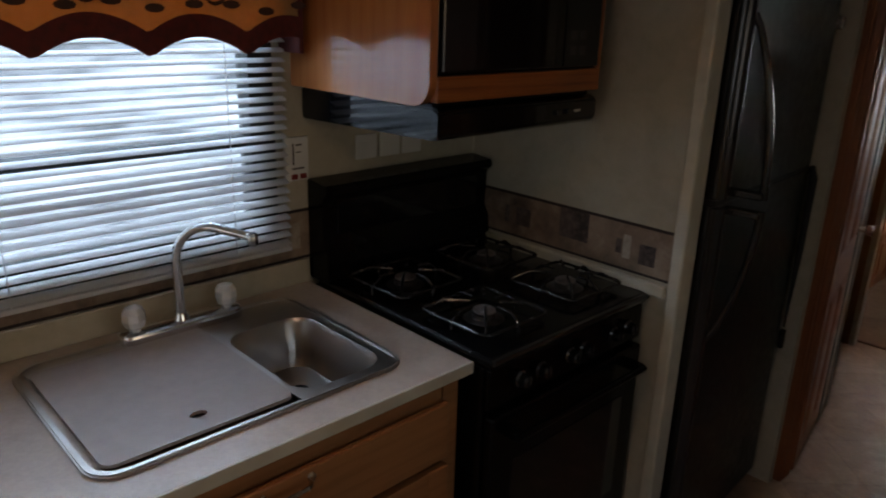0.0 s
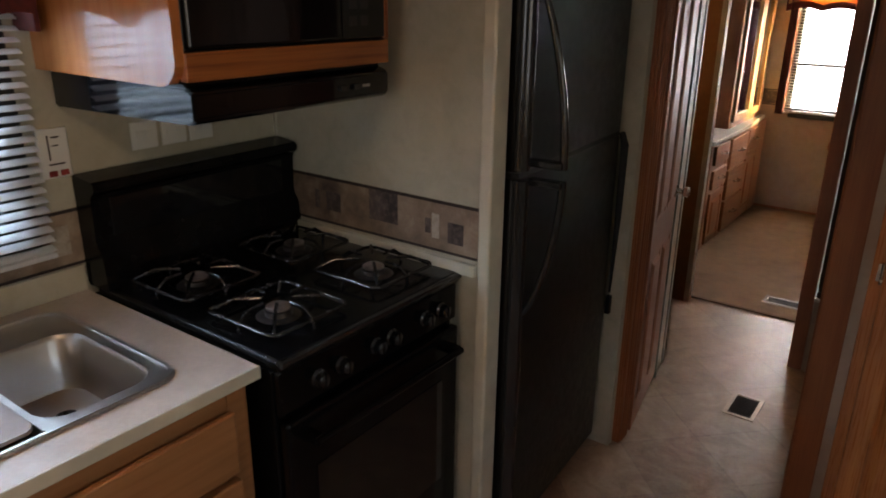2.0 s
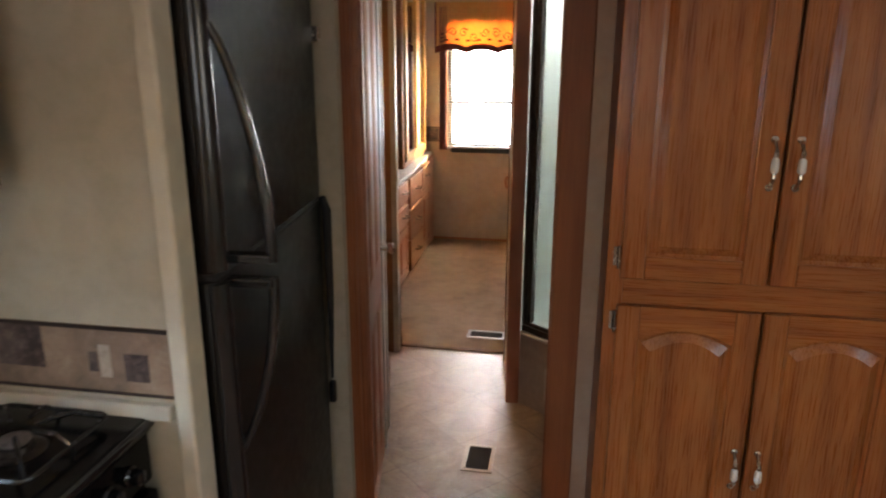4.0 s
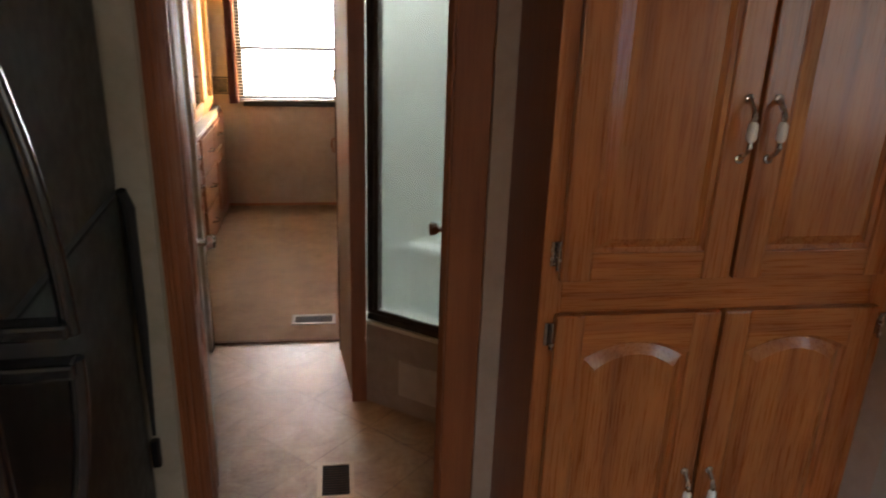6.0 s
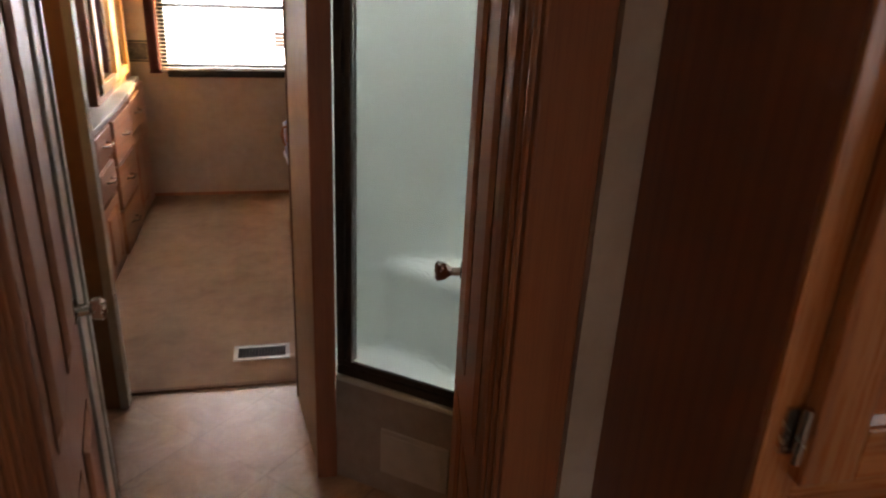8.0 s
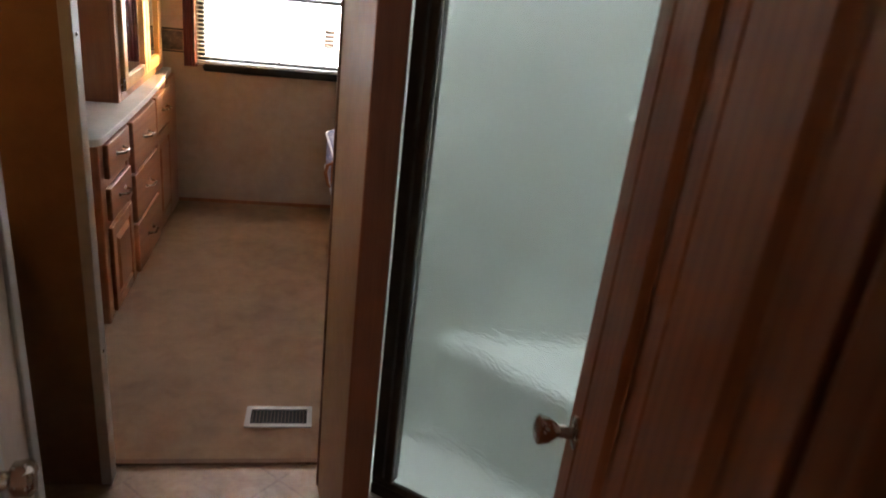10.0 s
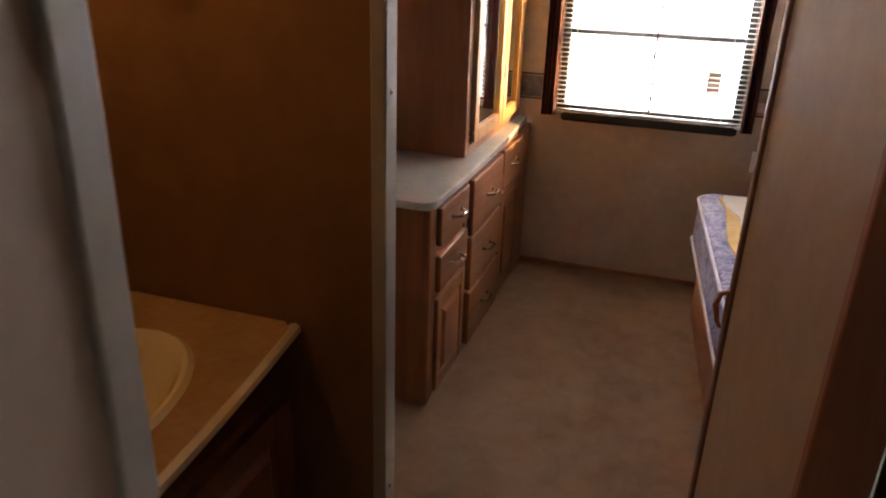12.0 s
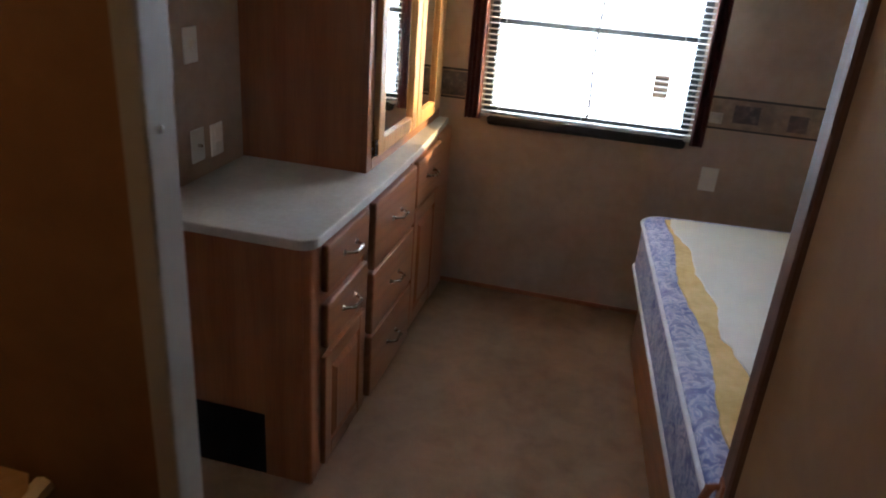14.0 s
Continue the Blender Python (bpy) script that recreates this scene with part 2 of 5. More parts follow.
def vinyl():
    m, n, l, b = shader("vinyl_floor")
    v = texco(n, l, (1, 1, 1), (0, 0, 45))
    br = n.new("ShaderNodeTexBrick")
    br.offset = 0.0
    br.inputs["Scale"].default_value = 1.0
    br.inputs["Brick Width"].default_value = 0.30
    br.inputs["Row Height"].default_value = 0.30
    br.inputs["Mortar Size"].default_value = 0.005
    br.inputs["Mortar Smooth"].default_value = 0.4
    br.inputs["Color1"].default_value = (0.22, 0.125, 0.078, 1)
    br.inputs["Color2"].default_value = (0.43, 0.285, 0.19, 1)
    br.inputs["Mortar"].default_value = (0.21, 0.125, 0.082, 1)
    l.new(v, br.inputs["Vector"])
    w = texco(n, l, (1, 1, 1))
    f = noise_tex(n, l, w, 7, 7, 0.68, 1.4)
    g = noise_tex(n, l, w, 55, 4)
    col = mixc(n, l, 0.5, br.outputs["Color"], ramp(n, l, f, [(0.34, (0.17, 0.09, 0.052)), (0.5, (0.34, 0.21, 0.135)), (0.66, (0.52, 0.37, 0.25))]))
    col = mixc(n, l, 0.2, col, ramp(n, l, g, [(0.3, (0.18, 0.12, 0.08)), (0.7, (0.42, 0.33, 0.25))]))
    l.new(col, b.inputs["Base Color"])
    l.new(ramp(n, l, f, [(0.3, (0.30,) * 3), (0.7, (0.46,) * 3)]), b.inputs["Roughness"])
    bump(n, l, g, b, 0.08, 0.001)
    return m


VINYL = vinyl()
CARPET = mottled("carpet", [(0.25, (0.17, 0.098, 0.054)), (0.48, (0.245, 0.148, 0.086)), (0.75, (0.31, 0.20, 0.12))], 13, 0.95, 0.9)
CARPET_EDGE = plain("carpet_edge", (0.15, 0.085, 0.05), 0.9)


def ticking():
    m, n, l, b = shader("mattress_ticking")
    v = texco(n, l, (1, 1, 1))
    f = noise_tex(n, l, v, 24, 3, 0.55, 2.2)
    g = noise_tex(n, l, v, 9, 3, 0.5, 1.0)
    col = ramp(n, l, f, [(0.40, (0.11, 0.13, 0.36)), (0.47, (0.24, 0.27, 0.52)), (0.53, (0.52, 0.52, 0.66)), (0.64, (0.20, 0.23, 0.48))])
    col = mixc(n, l, 0.35, col, ramp(n, l, g, [(0.35, (0.14, 0.17, 0.42)), (0.65, (0.55, 0.55, 0.68))]))
    l.new(col, b.inputs["Base Color"])
    b.inputs["Roughness"].default_value = 0.8
    bump(n, l, g, b, 0.5, 0.012)
    return m


TICKING = ticking()
VALANCE = mottled("valance_fabric", [(0.3, (0.30, 0.19, 0.08)), (0.5, (0.38, 0.25, 0.11)), (0.7, (0.45, 0.31, 0.15))], 40, 0.8, 0.5)
vt = VALANCE.node_tree
tr = vt.nodes.new("ShaderNodeBsdfTranslucent")
tr.inputs["Color"].default_value = (0.74, 0.30, 0.08, 1)
ms = vt.nodes.new("ShaderNodeMixShader")
ms.inputs["Fac"].default_value = 0.4
vt.links.new(vt.nodes["Principled BSDF"].outputs[0], ms.inputs[1])
vt.links.new(tr.outputs[0], ms.inputs[2])
vt.links.new(ms.outputs[0], vt.nodes["Material Output"].inputs["Surface"])
SCROLL = plain("scroll_print", (0.045, 0.020, 0.014), 0.8, 0, 0.3, 60)


def glow(name, color, strength, bars=0.0):
    m, n, l, b = shader(name)
    n.remove(b)
    e = n.new("ShaderNodeEmission")
    e.inputs["Strength"].default_value = strength
    v = texco(n, l, (0.25, 0.25, 1.0))
    f = noise_tex(n, l, v, 5.0, 3)
    lo = tuple(c * (1 - bars) for c in color)
    l.new(ramp(n, l, f, [(0.36, lo), (0.62, color)]), e.inputs["Color"])
    l.new(e.outputs["Emission"], n["Material Output"].inputs["Surface"])
    return m


OUT_SINK = glow("overcast_yard", (0.66, 0.83, 1.0), 0.88, 0.8)
OUT_BED = glow("bright_yard", (0.96, 0.98, 1.0), 4.6, 0.06)

# ---- building blocks ----
WORLD_OF = {}


def thing(name, at, label, category, group="", kind=""):
    e = new(name)
    e.empty_display_size = 0.05
    e.matrix_basis = at if isinstance(at, Matrix) else Matrix.Translation(at)
    WORLD_OF[e] = e.matrix_basis.copy()
    return tagged(e, label, category, group, kind)


def part(name, bm, mat, parent=None, label="", m=None, smooth=False):
    if m is not None:
        bmesh.ops.transform(bm, matrix=m, verts=bm.verts)
    me = bpy.data.meshes.new(name)
    if smooth:
        for f in bm.faces:
            f.smooth = True
    bm.to_mesh(me)
    bm.free()
    me.materials.append(mat)
    if smooth:
        me.set_sharp_from_angle(angle=radians(38))
    o = new(name, me)
    WORLD_OF[o] = Matrix.Identity(4)
    if parent is not None:
        o.parent = parent
        o.matrix_parent_inverse = WORLD_OF[parent].inverted()
    if label:
        o["label"] = label
    return o


def structure(name, bm, mat, label, category):
    return tagged(part(name, bm, mat), label, category, "", "structure")


def box(*b, bev=0.0, seg=2, bm=None):
    """One or more boxes (x0, x1, y0, y1, z0, z1) in one bmesh."""
    out = bm or bmesh.new()
    for x0, x1, y0, y1, z0, z1 in b:
        t = bmesh.new()
        bmesh.ops.create_cube(t, size=1)
        bmesh.ops.transform(t, matrix=Matrix.Translation(((x0 + x1) / 2, (y0 + y1) / 2, (z0 + z1) / 2)) @ Matrix.Diagonal((abs(x1 - x0), abs(y1 - y0), abs(z1 - z0), 1)), verts=t.verts)
        if bev:
            bmesh.ops.bevel(t, geom=t.edges[:], offset=bev, segments=seg, profile=0.5, affect="EDGES", clamp_overlap=True)
        me = bpy.data.meshes.new("tmp")
        t.to_mesh(me)
        t.free()
        out.from_mesh(me)
        bpy.data.meshes.remove(me)
    return out


def tube(points, r, sides=10, bm=None, closed=False):
    """A round bar along points; r may be a number or one radius for each point."""
    out = bm or bmesh.new()
    pts = [Vector(p) for p in points]
    rs = r if isinstance(r, (list, tuple)) else [r] * len(pts)
    rings, up = [], Vector((0.13, 0.21, 0.97))
    for i, p in enumerate(pts):
        a, b = pts[max(i - 1, 0)], pts[min(i + 1, len(pts) - 1)]
        if closed:
            a, b = pts[i - 1], pts[(i + 1) % len(pts)]
        d = (b - a).normalized()
        u = d.cross(up)
        if u.length < 1e-3:
            u = d.cross(Vector((1, 0, 0)))
        u.normalize()
        w = d.cross(u)
        rings.append([out.verts.new(p + rs[i] * (math.cos(k * math.tau / sides) * u + math.sin(k * math.tau / sides) * w)) for k in range(sides)])
    n = len(rings)
    for i in range(n if closed else n - 1):
        for k in range(sides):
            out.faces.new((rings[i][k], rings[i][(k + 1) % sides], rings[(i + 1) % n][(k + 1) % sides], rings[(i + 1) % n][k]))
    if not closed:
        out.faces.new(rings[0][::-1])
        out.faces.new(rings[-1])
    bmesh.ops.recalc_face_normals(out, faces=out.faces)
    return out


def lathe(profile, at, axis=(0, 0, 1), sides=20, bm=None):
    """A turned shape: (radius, height) pairs about an axis."""
    out = bm or bmesh.new()
    q = Vector((0, 0, 1)).rotation_difference(Vector(axis)).to_matrix().to_4x4()
    m = Matrix.Translation(at) @ q
    rings = [[out.verts.new(m @ Vector((r * math.cos(k * math.tau / sides), r * math.sin(k * math.tau / sides), h))) for k in range(sides)] for r, h in profile]
    for a, b in zip(rings, rings[1:]):
        for k in range(sides):
            out.faces.new((a[k], a[(k + 1) % sides], b[(k + 1) % sides], b[k]))
    out.faces.new(rings[0][::-1])
    out.faces.new(rings[-1])
    bmesh.ops.recalc_face_normals(out, faces=out.faces)
    return out


def slab(outline, z0, z1, bev=0.0, bm=None, seg=2):
    """An outline in x, y, raised from z0 to z1."""
    t = bmesh.new()
    f = t.faces.new([t.verts.new((x, y, z0)) for x, y in outline])
    r = bmesh.ops.extrude_face_region(t, geom=[f])
    bmesh.ops.translate(t, vec=(0, 0, z1 - z0), verts=[v for v in r["geom"] if isinstance(v, bmesh.types.BMVert)])
    bmesh.ops.recalc_face_normals(t, faces=t.faces)
    if bev:
        bmesh.ops.bevel(t, geom=[e for e in t.edges if abs(e.verts[0].co.z - e.verts[1].co.z) < 1e-6], offset=bev, segments=seg, profile=0.5, affect="EDGES")
    if bm is None:
        return t
    me = bpy.data.meshes.new("tmp")
    t.to_mesh(me)
    t.free()
    bm.from_mesh(me)
    bpy.data.meshes.remove(me)
    return bm


def rounded(x0, x1, y0, y1, r, n=6):
    """The outline of a rectangle with rounded corners."""
    out = []
    for cx, cy, a in ((x1 - r, y1 - r, 0), (x0 + r, y1 - r, 90), (x0 + r, y0 + r, 180), (x1 - r, y0 + r, 270)):
        out += [(cx + r * math.cos(radians(a + 90 * i / n)), cy + r * math.sin(radians(a + 90 * i / n))) for i in range(n + 1)]
    return out


def ring_slab(outer, inner, z0, z1):
    """A flat ring between two outlines with the same number of points."""
    t = bmesh.new()
    n = len(outer)
    v = [[t.verts.new((x, y, z)) for x, y in o] for o in (outer, inner) for z in (z0, z1)]
    ob_, ot, ib, it = v
    for i in range(n):
        j = (i + 1) % n
        t.faces.new((ob_[i], ob_[j], ot[j], ot[i]))
        t.faces.new((ib[j], ib[i], it[i], it[j]))
        t.faces.new((ot[i], ot[j], it[j], it[i]))
        t.faces.new((ob_[j], ob_[i], ib[i], ib[j]))
    bmesh.ops.recalc_face_normals(t, faces=t.faces)
    return t


# a frame of reference for fronts: u along the front, v up, w outwards
def face_m(origin, u, w):
    u, w = Vector(u).normalized(), Vector(w).normalized()
    v = Vector((0, 0, 1))
    m = Matrix((u, v, w)).transposed().to_4x4()
    return Matrix.Translation(origin) @ m


def raised_panel(u0, u1, v0, v1, w, arch=0.0, slope=0.028, h=0.007, n=14):
    """A raised field with sloping edges, its top straight or arched."""
    t = bmesh.new()

    def loop(inset, z, lift):
        a, b, c, d = u0 + inset, u1 - inset, v0 + inset, v1 - inset
        pts = [(a, c, z), (b, c, z)]
        for i in range(n + 1):
            s = i / n
            k = (1 - (2 * s - 1) ** 2)
            pts.append((b + (a - b) * s, d + arch * k, z))
        return [t.verts.new(p) for p in pts]

    l0, l1, l2 = loop(0, w, 0), loop(slope * 0.3, w - 0.004, 0), loop(slope, w + h, 0)
    for a, b in ((l0, l1), (l1, l2)):
        for i in range(len(a)):
            j = (i + 1) % len(a)
            t.faces.new((a[i], a[j], b[j], b[i]))
    t.faces.new(l2)
    bmesh.ops.recalc_face_normals(t, faces=t.faces)
    return t


def door_leaf(parent, name, m, u0, u1, v0, v1, mat, mat_cross, thick=0.019, stile=0.058, arch=0.0, flat=False, label=""):
    """A framed cabinet door: stiles, rails and a raised or flat field."""
    root = part(name, box((u0 + 0.004, u1 - 0.004, v0 + 0.004, v1 - 0.004, 0.0, thick * 0.45)), mat, parent, label, m)
    for a, b in ((u0, u0 + stile), (u1 - stile, u1)):
        part("stile", box((a, b, v0, v1, 0.0, thick), bev=0.004), mat, root, "", m)
    part("rail", box((u0 + stile, u1 - stile, v0, v0 + stile, 0.0, thick - 0.001), bev=0.003), mat_cross, root, "", m)
    t = bmesh.new()
    n = 14
    a, b = u0 + stile, u1 - stile
    lo, hi = [], []
    for i in range(n + 1):
        s = i / n
        k = 1 - (2 * s - 1) ** 2
        lo.append((a + (b - a) * s, v1 - stile - arch * (1 - k)))
        hi.append((a + (b - a) * s, v1))
    f0 = [[t.verts.new((x, y, z)) for x, y in row] for row in (lo, hi) for z in (0.0, thick - 0.001)]
    lb, lt, hb, ht = f0
    for i in range(n):
        t.faces.new((lt[i], lt[i + 1], ht[i + 1], ht[i]))
        t.faces.new((lb[i], lb[i + 1], lt[i + 1], lt[i]))
        t.faces.new((hb[i + 1], hb[i], ht[i], ht[i + 1]))
    bmesh.ops.recalc_face_normals(t, faces=t.faces)
    part("rail", t, mat_cross, root, "", m)
    if flat:
        part("panel", box((a, b, v0 + stile, v1 - stile, thick * 0.45, thick * 0.45 + 0.002)), mat, root, "", m)
    else:
        part("panel", raised_panel(a, b, v0 + stile, v1 - stile - arch, thick * 0.5 + 0.004, arch), mat, root, "", m)
    return root


def pull(parent, m, u, v, length, vertical=True, bead=None, out=0.026):
    """A bowed cabinet pull; with a porcelain bead in its middle if asked for."""
    pts, rad = [], []
    for i in range(13):
        s = i / 12
        k = 1 - (2 * s - 1) ** 2
        d = (s - 0.5) * length
        pts.append((u, v + d, 0.001 + out * min(1, k * 1.5)) if vertical else (u + d, v, 0.001 + out * min(1, k * 1.5)))
        rad.append(0.0055 if i in (0, 12) else 0.0042 + (0.0018 if i in (3, 9) else 0))
    h = part("handle", tube(pts, rad, 8), NICKEL, parent, "tarnished metal pull", m, True)
    for i in (0, 12):
        x, y, z = pts[i]
        part("foot", lathe([(0.009, 0), (0.008, 0.003), (0.004, 0.005)], (x, y, 0.0), (0, 0, 1), 12), NICKEL, h, "", m, True)
    if bead:
        lo = -0.016
        bm = lathe([(0.004, -0.018), (0.0085, -0.012), (0.0088, 0), (0.0080, 0.012), (0.004, 0.018)], (u, v, out + 0.001), (0, 1, 0) if vertical else (1, 0, 0), 14)
        part("bead", bm, bead, h, "white porcelain bead", m, True)
    return h


def hinge(parent, m, u, v, h=0.055):
    r = part("hinge", tube([(u, v - h / 2, 0.012), (u, v + h / 2, 0.012)], 0.0045, 10), NICKEL, parent, "worn metal hinge", m, True)
    part("leaf", box((u - 0.012, u, v - h * 0.42, v + h * 0.42, 0.0, 0.004)), NICKEL, r, "", m)
    return r


def outlet(at, u, w, label, sw=False, coax=False):
    m = face_m(at, u, w)
    o = thing("wall_plate", m, label, "outlet")
    part("plate", box((-0.031, 0.031, -0.046, 0.046, 0.0, 0.006), bev=0.003), WHITE_PLASTIC, o, "", m)
    if sw:
        part("switch", box((-0.005, 0.005, -0.012, 0.012, 0.004, 0.014), bev=0.002), WHITE_PLASTIC, o, "", m)
    elif coax:
        part("socket", lathe([(0.005, 0.0), (0.005, 0.012), (0.003, 0.013)], (0, 0, 0.004), (0, 0, 1), 10), NICKEL, o, "", m)
    else:
        for s in (-1, 1):
            part("socket", box((-0.014, 0.014, s * 0.019 - 0.012, s * 0.019 + 0.012, 0.004, 0.0075), bev=0.002), WHITE_PLASTIC, o, "", m)
    return o


def blind(name, m, u0, u1, v0, v1, pitch, tilt, depth, mat, label):
    """A horizontal slat blind; u along it, v up, w into the room."""
    b = thing(name, m, label, "blind")
    part("head_rail", box((u0, u1, v1, v1 + 0.035, -0.02, 0.02), bev=0.003), mat, b, "", m)
    c, s = math.cos(radians(tilt)), math.sin(radians(tilt))
    t = bmesh.new()
    prof = [(-0.5, 0), (-0.25, 0.055), (0, 0.075), (0.25, 0.055), (0.5, 0)]
    prof = [(p * depth * c - q * depth * s, p * depth * s + q * depth * c) for p, q in prof]
    rows = [[t.verts.new((u, y + dz, x)) for x, y in prof] for u in (u0, u1) for dz in (0,)]
    low = [[t.verts.new((u, y - 0.0012, x)) for x, y in prof] for u in (u0, u1)]
    for i in range(4):
        t.faces.new((rows[0][i], rows[0][i + 1], rows[1][i + 1], rows[1][i]))
        t.faces.new((low[0][i + 1], low[0][i], low[1][i], low[1][i + 1]))
    for k in (0, 1):
        t.faces.new([*rows[k], *low[k][::-1]])
    for i in (0, 4):
        t.faces.new((rows[0][i], rows[1][i], low[1][i], low[0][i]))
    bmesh.ops.recalc_face_normals(t, faces=t.faces)
    first = part("slat", t, mat, b, "", m)
    n = int((v1 - v0) / pitch)
    zs = [v0 + 0.012 + i * pitch for i in range(n)]
    up = m.to_3x3() @ Vector((0, 1, 0))
    for i, z in enumerate(zs):
        o = first if i == 0 else first.copy()
        if i:
            scene.collection.objects.link(o)
        o.location = up * z
    part("bottom_rail", box((u0, u1, v0 - 0.010, v0 + 0.002, -0.013, 0.013), bev=0.003), mat, b, "", m)
    for f in (0.12, 0.5, 0.88):
        u = u0 + (u1 - u0) * f
        part("cord", box((u - 0.001, u + 0.001, v0, v1, depth * 0.5, depth * 0.5 + 0.0015)), mat, b, "", m)
    return b

# ---- structure ----
CH = 2.02            # ceiling height
XL, XB, XR = -1.245, -1.350, 0.990   # kitchen wall, bedroom slide wall, far side wall
YB, YE = -2.65, 6.265                 # rear wall and bedroom end wall
YC = 4.108                            # edge of the carpet

structure("ground", box((-60, 60, -60, 60, -0.75, -0.70)), ASPHALT, "dark asphalt yard under the trailer", "ground")
structure("floor", box((XL - 0.1, 2.0, YB - 0.1, YC, -0.06, 0.0)), VINYL, "tan sheet vinyl floor with a diagonal tile print", "floor")
structure("carpet_floor", box((XB - 0.1, XR + 0.15, YC, YE + 0.1, -0.06, 0.006)), CARPET, "worn tan bedroom carpet with faint stains", "carpet")
structure("trim_threshold", box((-0.69, -0.10, YC - 0.014, YC + 0.006, 0.0005, 0.010), bev=0.002), CARPET_EDGE, "dark carpet edging at the bedroom threshold", "trim")
structure("ceiling", box((XB - 0.1, 0.0, YB - 0.1, YE + 0.1, CH, CH + 0.05), (0.0, 2.05, YB - 0.1, 3.58, CH, CH + 0.05), (0.0, XR + 0.15, 3.95, YE + 0.1, CH, CH + 0.05),
                         (0.0, 0.03, 3.58, 3.95, CH, CH + 0.05), (0.42, XR + 0.15, 3.58, 3.95, CH, CH + 0.05)), CEIL, "plain white ceiling panel", "ceiling")
structure("skylight", box((-0.02, 0.50, 3.52, 3.99, CH + 0.22, CH + 0.24)), SHOWER_WHITE, "white plastic shower skylight dome", "skylight")

# sink wall with its window opening
KW = (-0.26, 0.966, 1.05, 1.76)
structure("wall_west", box((XL - 0.06, XL, YB - 0.06, KW[0], 0, CH), (XL - 0.06, XL, KW[1], 4.02, 0, CH), (XL - 0.06, XL, KW[0], KW[1], 0, KW[2]), (XL - 0.06, XL, KW[0], KW[1], KW[3], CH)),
          WALLPAPER, "mottled beige wallpapered kitchen wall", "wall")
structure("wall_rear", box((XL, -0.72, YB - 0.06, YB, 0, CH), (0.52, 1.96, YB - 0.06, YB, 0, CH), (-0.72, 0.52, YB - 0.06, YB, 0, 0.98), (-0.72, 0.52, YB - 0.06, YB, 1.72, CH)), WALLPAPER, "mottled beige wall at the rear", "wall")
XS = 1.90
structure("wall_east", box((XR, XR + 0.06, 2.1605, YE + 0.06, 0, CH)), WALL_TAN, "tan wallpapered side wall", "wall")
structure("wall_slide", box((XS, XS + 0.06, YB - 0.06, -0.12, 0, CH), (XS, XS + 0.06, 1.22, 2.16, 0, CH), (XS, XS + 0.06, -0.12, 1.22, 0, 1.02), (XS, XS + 0.06, -0.12, 1.22, 1.70, CH)), WALLPAPER, "plain beige slide-out wall", "wall")
structure("wall_slide_end", box((XR, XS, 2.10, 2.16, 0, CH)), GREY_TRIM, "grey end of the slide-out beside the pantry", "wall")
structure("wall_divider", box((XL, -0.525, 1.672, 1.722, 0, CH)), WALLPAPER, "beige wallpapered partition between stove and refrigerator", "wall")
structure("trim_divider", box((-0.525, -0.490, 1.664, 1.730, 0, CH), bev=0.006), CREAM, "cream plastic trim on the partition end", "trim")
structure("trim_corner", box((XL + 0.001, XL + 0.010, 1.664, 1.6715, 0.93, CH)), CREAM, "thin cream corner bead", "trim")
structure("wall_fridge_side", box((XL, -0.4575, 2.496, 2.534, 0, CH)), WALLPAPER, "beige panel beside the refrigerator", "wall")
structure("wall_fridge_back", box((XL, XL + 0.02, 1.722, 2.495, 0, CH)), WALL_TAN, "plain back of the refrigerator niche", "wall")
structure("wall_bath_near", box((XL, -0.500, 2.5345, 2.585, 0, CH)), WALL_TAN, "partition in front of the bathroom", "wall")
structure("wall_vanity_near", box((XL, -0.598, 3.225, 3.255, 0, CH)), PANEL_BROWN, "brown panelled side of the vanity niche", "wall")
structure("wall_vanity_far", box((XB, -0.690, 4.022, 4.042, 0, CH)), PANEL_BROWN, "smooth brown panel at the end of the vanity niche", "wall")
structure("wall_bed_near", box((XB, -0.690, 4.0425, 4.062, 0.0, CH)), WALL_TAN, "tan wallpapered bedroom side of the partition", "wall")
post = structure("trim_post", box((-0.690, -0.662, 4.017, 4.064, 0.0005, CH), bev=0.003), GREY_TRIM, "pale grey plastic end cap with screws", "trim")
for z in (0.42, 1.21, 1.75):
    part("screw", lathe([(0.005, 0), (0.004, 0.002), (0.001, 0.003)], (-0.662, 4.036, z), (1, 0, 0), 10), NICKEL, post)
structure("wall_bedroom_west", box((XB - 0.06, XB, 4.02, YE + 0.06, 0, CH)), WALL_TAN, "tan wallpapered bedroom side wall", "wall")
BW = (-0.767, 0.012, 0.768, 1.78)
structure("wall_bedroom_end", box((XB, BW[0], YE, YE + 0.06, 0, CH), (BW[1], XR, YE, YE + 0.06, 0, CH), (BW[0], BW[1], YE, YE + 0.06, 0, BW[2]), (BW[0], BW[1], YE, YE + 0.06, BW[3], CH)),
          WALL_TAN, "tan wallpapered bedroom end wall", "wall")
structure("baseboard", box((-1.0, 0.6, YE - 0.008, YE - 0.0005, 0.0065, 0.026), bev=0.002), DRESSER, "low wooden strip along the end wall", "baseboard")

